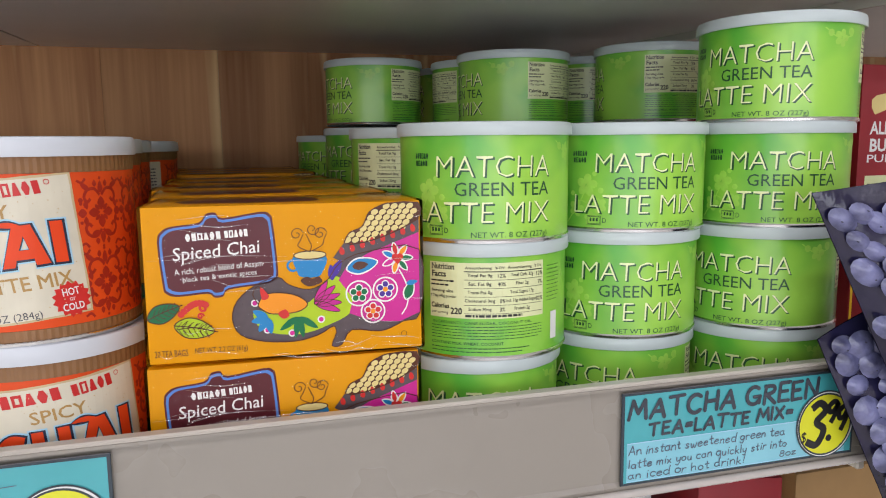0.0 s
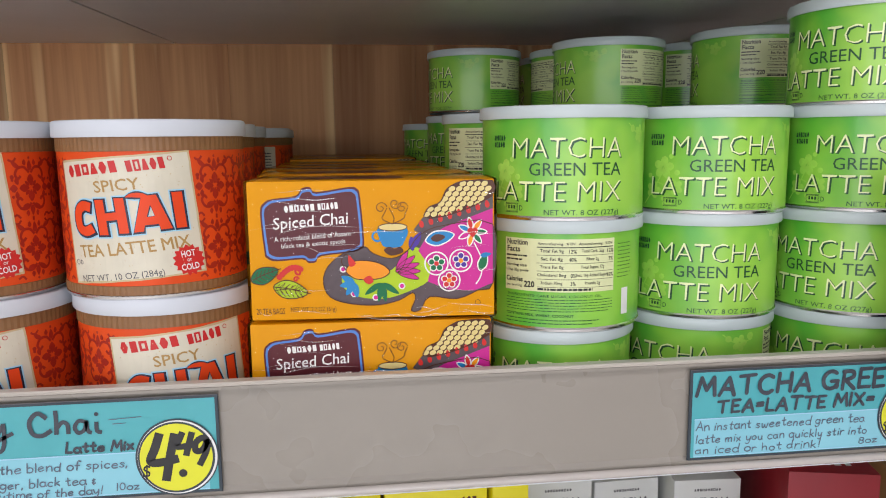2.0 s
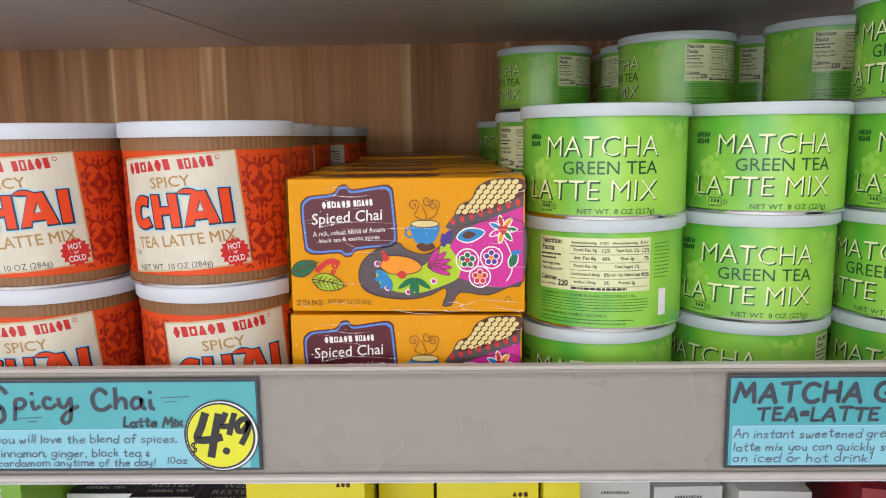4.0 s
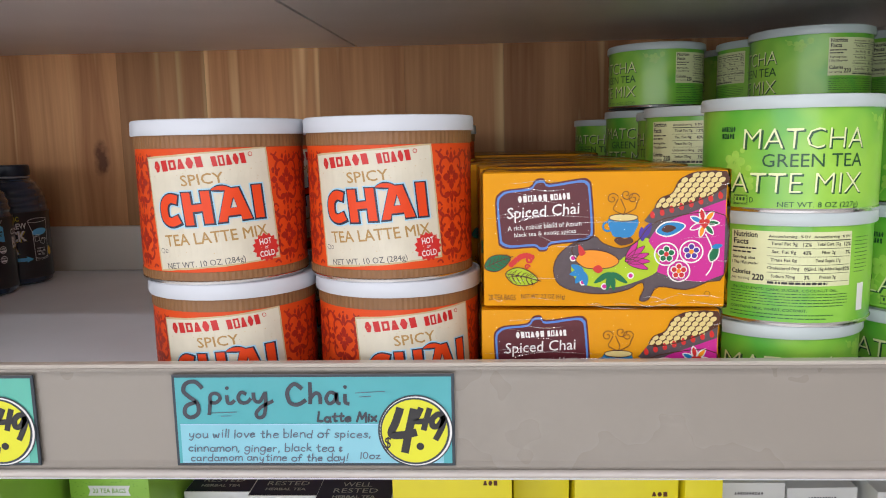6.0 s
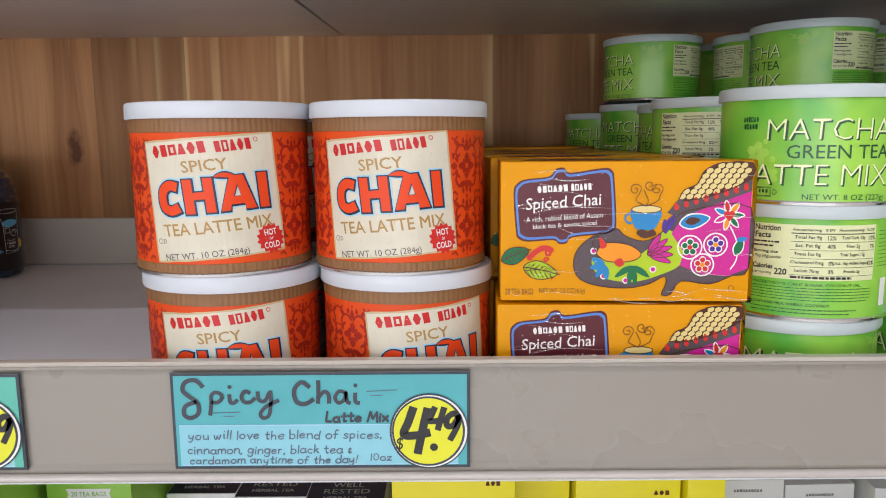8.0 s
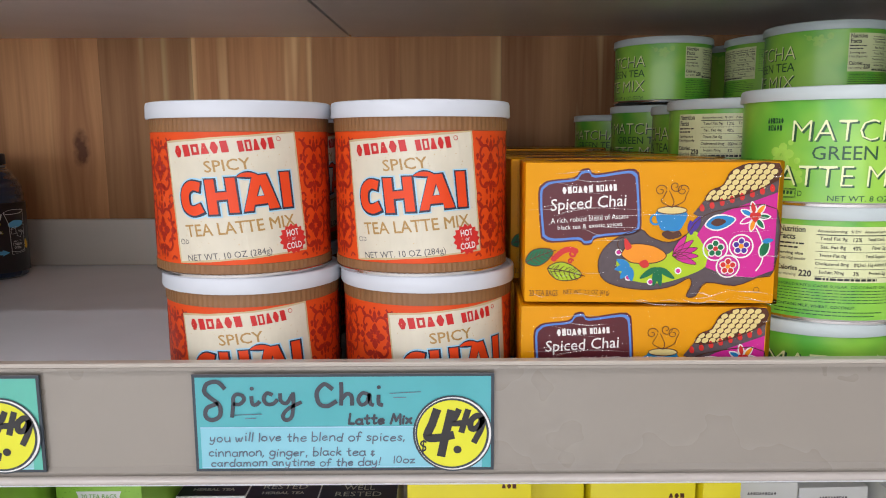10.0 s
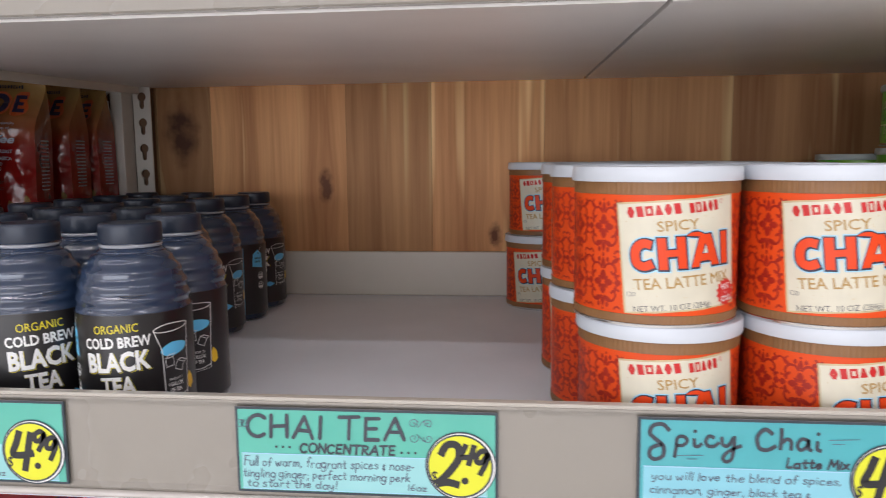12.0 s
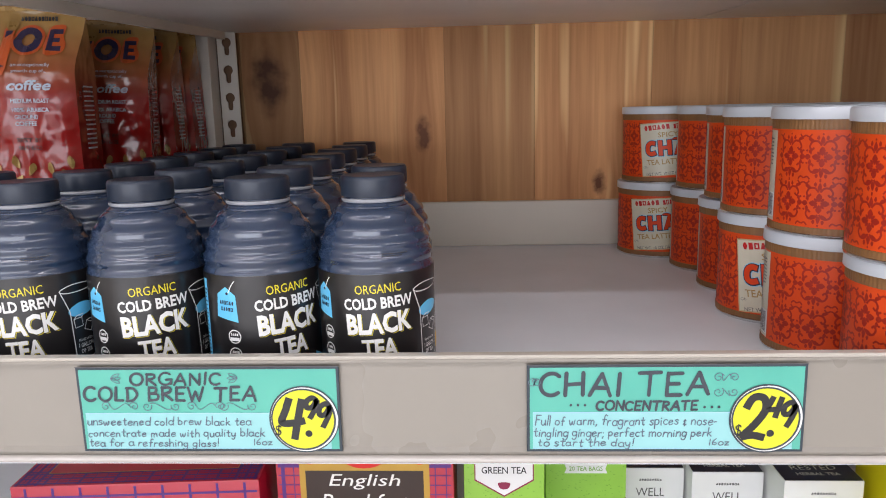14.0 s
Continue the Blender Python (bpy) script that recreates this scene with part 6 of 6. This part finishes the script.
def berry_bag(corners, seed, label):
    """A printed film pouch that hangs between four corners (top left, top right, bottom right, bottom left)."""
    tl, tr, br, bl = (Vector(c) for c in corners)
    across, down = (tr - tl + br - bl) / 2, (bl - tl + br - tr) / 2
    out = down.cross(across).normalized()
    if out.y > 0:
        out = -out

    def at(u, v, lift=0.0):
        p = tl.lerp(tr, u).lerp(bl.lerp(br, u), v)
        bulge = (16 * u * (1 - u) * v * (1 - v)) ** 0.6 * 0.016
        return p + out * (bulge + lift + 0.0012 * noise.noise(Vector((u * 5, v * 7, seed))))

    bag = thing("blueberry_bag", label, "snack bag", "blueberry bags")
    bm = bmesh.new()
    n = 22
    for s in (1, -1):
        g = [[bm.verts.new(at(i / n, j / n) if s == 1 else at(i / n, j / n) - out * (2 * (16 * i / n * (1 - i / n) * j / n * (1 - j / n)) ** 0.6 * 0.012 + 0.0008)) for i in range(n + 1)] for j in range(n + 1)]
        for j in range(n):
            for i in range(n):
                bm.faces.new((g[j][i], g[j][i + 1], g[j + 1][i + 1], g[j + 1][i]))
    bmesh.ops.recalc_face_normals(bm, faces=bm.faces[:])
    pouch = part("pouch", bm, M_BERRYBAG, bag, smooth=True)
    rng = random.Random(seed)
    spots = []
    for _ in range(1600):
        u, v = rng.uniform(0.05, 0.95), rng.uniform(0.04, 0.96)
        p = at(u, v)
        if all((p - q).length > 0.0104 for q, _, _ in spots):
            spots.append((p, u, v))
    for p, u, v in spots:
        r, sx, turn = rng.uniform(0.0072, 0.0112), rng.uniform(0.78, 1.0), rng.uniform(0, 6.28)
        ax, dn = across.normalized(), down.normalized()
        b2, c2 = bmesh.new(), bmesh.new()
        for mesh, size, lift in ((b2, 1.0, 0.0030 + 0.16 * r), (c2, 0.24, 0.0036 + 0.16 * r)):
            rings = [[mesh.verts.new(p + out * lift * 1.0)]]
            off = 0 if size == 1.0 else 0.35 * r
            for k in (1, 2, 3):
                rr, h = r * size * k / 3, (lift if size == 1.0 else 0.0040) * (1 - (k / 3) ** 2 * 0.95)
                rings.append([mesh.verts.new(p + ax * (off * math.cos(turn) + rr * math.cos(a)) + dn * (off * math.sin(turn) + sx * rr * math.sin(a)) + out * (h + 0.0003)) for a in np.linspace(0, 2 * math.pi, 15)[:-1]])
            if off:
                rings[0][0].co += ax * off * math.cos(turn) + dn * off * math.sin(turn)
            for i in range(14):
                j = (i + 1) % 14
                mesh.faces.new((rings[0][0], rings[1][i], rings[1][j]))
                for q, w in zip(rings[1:], rings[2:]):
                    mesh.faces.new((q[i], w[i], w[j], q[j]))
            bmesh.ops.recalc_face_normals(mesh, faces=mesh.faces[:])
        part("berry", b2, M_BERRY, pouch, smooth=True)
        part("crown", c2, M_BERRYDEEP, pouch, smooth=True)
    return bag


berry_bag(((0.598, 0.318, 1.371), (0.742, 0.300, 1.388), (0.835, 0.300, 1.160), (0.704, 0.320, 1.192)), 5, "glossy blueberry snack bag hanging from a clip strip")
berry_bag(((0.6265, 0.338, 1.285), (0.770, 0.336, 1.350), (0.850, 0.340, 1.120), (0.712, 0.341, 1.130)), 9, "glossy blueberry snack bag hanging behind another")
strip = thing("clip_strip", "narrow white plastic clip strip hung from the shelf rail", "clip strip", at=pose(0, 0, 0))
part("strip", box(0.742, 0.766, 0.3525, 0.3545, 1.10, 1.64, 0.0006, 1), M_LID, strip)
part("hook", box(0.745, 0.763, 0.339, 0.354, 1.636, 1.640, 0.0006, 1), M_LID, strip)
for z in (1.20, 1.34):
    part("clip", box(0.748, 0.760, 0.312, 0.353, z, z + 0.004, 0.0006, 1), M_LID, strip)


# ---- shelf below ----
LOW = 0.94
M_PLAID = mat("red_plaid_card", (0.46, 0.010, 0.035), 0.35, var=0.08, scale=40, coat=0.3)
M_PLAIDBLUE = mat("plaid_blue_line", (0.085, 0.018, 0.19), 0.4)
M_LIDRED = mat("plain_red_lid", (0.50, 0.008, 0.018), 0.34, var=0.06, scale=30, coat=0.3)
M_TRIMGOLD = mat("gold_line", (0.50, 0.30, 0.05), 0.35, metal=0.3)
M_DARKBROWN = mat("dark_brown_field", (0.035, 0.018, 0.012), 0.4)
M_MINT = mat("mint_green_card", (0.28, 0.55, 0.06), 0.4, var=0.06, scale=50)
M_STIPPLE = mat("stipple_green", (0.16, 0.38, 0.03), 0.4)
M_MAROON = mat("maroon_card", (0.26, 0.012, 0.06), 0.4)
M_WHITECARD = mat("white_card", (0.78, 0.78, 0.77), 0.4, var=0.03, scale=40)
M_NAVYCARD = mat("navy_card", (0.010, 0.016, 0.055), 0.35, var=0.1, scale=40, coat=0.2)
M_YELCARD = mat("yellow_card", (0.80, 0.70, 0.01), 0.38, var=0.03, scale=30)
M_BROWNCARD = mat("brown_cardboard", (0.34, 0.20, 0.075), 0.6, var=0.1, scale=40)
M_GREYCARD = mat("pale_grey_card", (0.62, 0.63, 0.60), 0.42, var=0.04, scale=40)

lower = thing("shelf", "grey painted steel shelf below", "shelf", "shelves")
part("deck", box(-1.25, 1.5, FRONT + 0.004, BACK - 0.002, LOW - 0.024, LOW - 0.0005, 0.001, 1), M_DECK, lower)
part("front_rail", box(-1.25, 1.5, FRONT - 0.004, FRONT + 0.0035, LOW - 0.03, LOW + 0.035, 0.001, 1), M_CHANNEL, lower)


def carton(name, label, x0, x1, y0, top, material, group="", depth=0.11, rz=0.0, foot=LOW):
    c = thing(name, label, "tea box", group, pose(x0, y0, foot, 0, 0, rz))
    b = part("carton", box(0, x1 - x0, 0, depth, 0, top - foot, 0.001, 2), material, c, smooth=True)
    return c, b, (x1 - x0) * 1000, (top - foot) * 1000


def plaid_tin(x0, x1, y0, top, rz):
    c, b, w, h = carton("plaid_tea_box", "red plaid tea carton with gold-lined lid", x0, x1, y0, top, M_PLAID, "plaid tea cartons", 0.15, rz)
    lines, gold = Art(), Art()
    for k in range(5):
        b1 = 2.6 if k % 2 == 0 else 0.8
        lines.rect(4 + 4 * k, 75, b1, 148).rect(w - 4 - 4 * k, 75, b1, 148).rect(w / 2, 4 + 4 * k, w - 4, b1).rect(w / 2, 146 - 4 * k, w - 4, b1)
    for k in range(13):
        y = 24 + 8.4 * k
        lines.rect(11.5, y, 20, 0.9 if k % 3 else 2.4).rect(w - 11.5, y, 20, 0.9 if k % 3 else 2.4)
    for k in range(17):
        x = 26 + (w - 52) * k / 16
        lines.rect(x, 11.5, 0.9 if k % 3 else 2.4, 20)
    part("plaid_weave", lines.lying(1, dz=h / 1000), M_PLAIDBLUE, b, kind="stuff")
    part("lid_field", Art().rect(w / 2, 75, w - 44, 108).lying(2, dz=h / 1000), M_LIDRED, b)
    gold.stroke([(22, 21), (w - 22, 21), (w - 22, 129), (22, 129)], 1.2, True, 1)
    for px, py, pw in ((w / 2 + 18, 42, 46), (w / 2 + 26, 62, 28)):
        plate = part("name_plate", Art().rect(px, py, pw, 7).lying(3, dz=h / 1000), M_DARKBROWN, b, "dark name plate")
        part("plate_print", Art().bars(px, py, pw - 8, 3, 12).lying(4, dz=h / 1000), M_TRIMGOLD, plate, kind="stuff")
    part("gold_line", gold.lying(3, dz=h / 1000), M_TRIMGOLD, b)
    fl = Art()
    for k in range(9):
        fl.rect(12 + k * (w - 24) / 8, h / 2, 2.2, h - 4)
    for k in range(8):
        fl.rect(w / 2, 10 + k * (h - 20) / 7, w - 4, 2.0)
    part("front_plaid", fl.flat(1), M_PLAIDBLUE, b, kind="stuff")
    return c


plaid_tin(-0.575, -0.372, 0.475, 1.113, 4)

c, b, w, h = carton("english_tea_box", "red plaid english breakfast tea carton", -0.362, -0.213, 0.503, 1.150, M_PLAID, "", 0.07, 0)
fl = Art()
for k in range(16):
    fl.rect(6 + k * (w - 12) / 15, h / 2, 3.2 if k % 4 == 0 else 0.9, h - 4)
for k in range(24):
    fl.rect(w / 2, 6 + k * (h - 12) / 23, w - 4, 3.0 if k % 4 == 0 else 0.9)
part("front_plaid", fl.flat(1), M_PLAIDBLUE, b, kind="stuff")
part("crest", Art().blob([(28, 178), (40, 200), (108, 200), (122, 178), (120, 150), (75, 142), (30, 150)], 4).rect(w / 2, 125, w - 40, 110).flat(2), M_TRIMGOLD, b, "gold crest")
part("crest_art", Art().disc(w / 2, 186, 18, 10).curl(30, 186, 9, 1.4, 3).curl(120, 186, 9, 1.4, 3, 180, -1).flat(3), M_REDDROP, b)
fld = part("name_field", Art().rect(w / 2, 131, w - 50, 86).flat(3), M_DARKBROWN, b, "dark brown name field")
part("lettering", Art().text("English", w / 2, 164, 60, 14, 0.0, 0.2).text("Breakfast", w / 2, 146, 74, 14, 0.0, 0.2).flat(4), M_WHITEGLOSS, fld)

c, b, w, h = carton("mint_tea_box", "lime green mint green tea carton", -0.205, -0.137, 0.515, 1.152, M_MINT, "green tea cartons", 0.14, 0)
st = Art()
rng = random.Random(6)
for _ in range(240):
    st.rect(rng.uniform(2, w - 2), rng.uniform(100, h - 2), 1.3, 0.5, rng.uniform(-10, 10))
part("stipple", st.flat(1), M_STIPPLE, b, kind="stuff")
part("badge_edge", Art().poly([(9, 212), (w - 9, 212), (w - 9, 159), (w / 2, 144), (9, 159)]).flat(2), M_MAROON, b)
bd = part("badge", Art().poly([(10, 211), (w - 10, 211), (w - 10, 160), (w / 2, 145.4), (10, 160)]).flat(3), M_WHITECARD, b, "white pointed badge")
part("mint_lettering", Art().text("MINT", w / 2, 178, 20, 6.5, 0.01).flat(4), M_MINT, bd)
part("lettering", Art().text("GREEN TEA", w / 2, 168.5, 38, 6.2, 0.01).flat(4), M_BLACK, bd)
part("cup_mark", Art().blob([(-5, 3), (5, 3), (3, -2.4), (-3, -2.4)], 3, x=w / 2, y=154).flat(4), M_MAROON, bd)

c, b, w, h = carton("green_tea_box", "lime green tea carton with maroon band", -0.129, -0.052, 0.600, 1.110, M_MINT, "green tea cartons", 0.14, 0)
st = Art()
for _ in range(260):
    st.rect(rng.uniform(2, w - 2), rng.uniform(70, h - 2), 1.3, 0.5, rng.uniform(-10, 10))
part("stipple", st.flat(1), M_STIPPLE, b, kind="stuff")
part("maroon_band", Art().poly([(0, 70), (w, 96), (w, 60), (0, 40)]).flat(2), M_MAROON, b)
bn = part("banner", Art().poly([(18, 131), (w - 18, 131), (w - 20, 126), (w - 18, 121), (18, 121), (20, 126)]).flat(2), M_WHITECARD, b)
part("lettering", Art().text("20 TEA BAGS", w / 2, 126, 32, 4.6, 0.01).flat(3), M_STIPPLE, bn)


def rested(x0, x1, y0, top):
    c, b, w, h = carton("herbal_tea_box", "white and navy herbal tea carton", x0, x1, y0, top, M_WHITECARD, "herbal tea cartons", 0.13, 0)
    part("navy_top", Art().rect(w / 2, 65, w - 1.6, 128).lying(1, dz=h / 1000), M_NAVYCARD, b, "navy top face")
    t = Art().text("WELL", w / 2, 40, 30, 9, 0.0).text("RESTED", w / 2, 27, 44, 9, 0.0).text("HERBAL TEA", w / 2, 14, 42, 5.6, 0.03)
    part("top_lettering", t.lying(2, dz=h / 1000), M_GREYCARD, b)
    f = Art().text("WELL", w / 2, h - 27, 30, 9.5, 0.0).text("RESTED", w / 2, h - 42, 44, 9.5, 0.0).blocks(w / 2, h - 13, 24, 2.4, 9)
    part("lettering", f.flat(1), M_GREYINK, b)


rested(-0.048, 0.022, 0.668, 1.031)
rested(0.025, 0.097, 0.650, 1.036)
rested(0.101, 0.176, 0.610, 1.048)


def yellow_case(x0, x1, y0, top, depth=0.16):
    c, b, w, h = carton("yellow_tea_box", "plain bright yellow tea carton", x0, x1, y0, top, M_YELCARD, "yellow tea cartons", depth, 0)
    part("brand_mark", Art().blocks(w * 0.82, h - 20, 14, 4, 3).blocks(w * 0.82, h - 27, 12, 4, 3).flat(1), M_BROWNLINE, b)


yellow_case(0.192, 0.286, 0.500, 1.150)
yellow_case(0.290, 0.338, 0.560, 1.150)
yellow_case(0.341, 0.428, 0.548, 1.110)
yellow_case(0.431, 0.462, 0.540, 1.150)


def matcha_box(x0, x1, y0, top, rz):
    c, b, w, h = carton("matcha_tea_box", "pale grey matcha tea carton", x0, x1, y0, top, M_GREYCARD, "matcha tea cartons", 0.12, rz)
    part("lettering", Art().text("MATCHA", w / 2, h - 22, 46, 9, 0.0).blocks(w / 2, h - 10, 26, 2.6, 10).flat(1), M_GREYINK, b)
    part("top_print", Art().blocks(w / 2, 20, 26, 3, 10).lying(1, dz=h / 1000), M_STIPPLE, b)


matcha_box(0.470, 0.534, 0.590, 1.080, 0)
matcha_box(0.540, 0.604, 0.600, 1.070, 2)
matcha_box(0.612, 0.676, 0.585, 1.074, -3)
c, b, w, h = carton("crimson_snack_box", "crimson snack carton with white lettering marks", 0.690, 0.765, 0.530, 1.104, M_CRIMSON, "", 0.2, -14)
part("brand_mark", Art().bars(w / 2, 40, 50, 12, 5).bars(w / 2, 20, 44, 9, 5).lying(1, dz=h / 1000), M_WHITECARD, b)
c, b, w, h = carton("cardboard_case", "plain brown cardboard case on the shelf below", 0.785, 0.98, 0.520, 1.100, M_BROWNCARD, "", 0.25, 0)
part("stamp", Art().bars(70, 60, 40, 10, 6).bars(70, 45, 36, 8, 5).lying(1, dz=h / 1000), M_REDDROP, b)
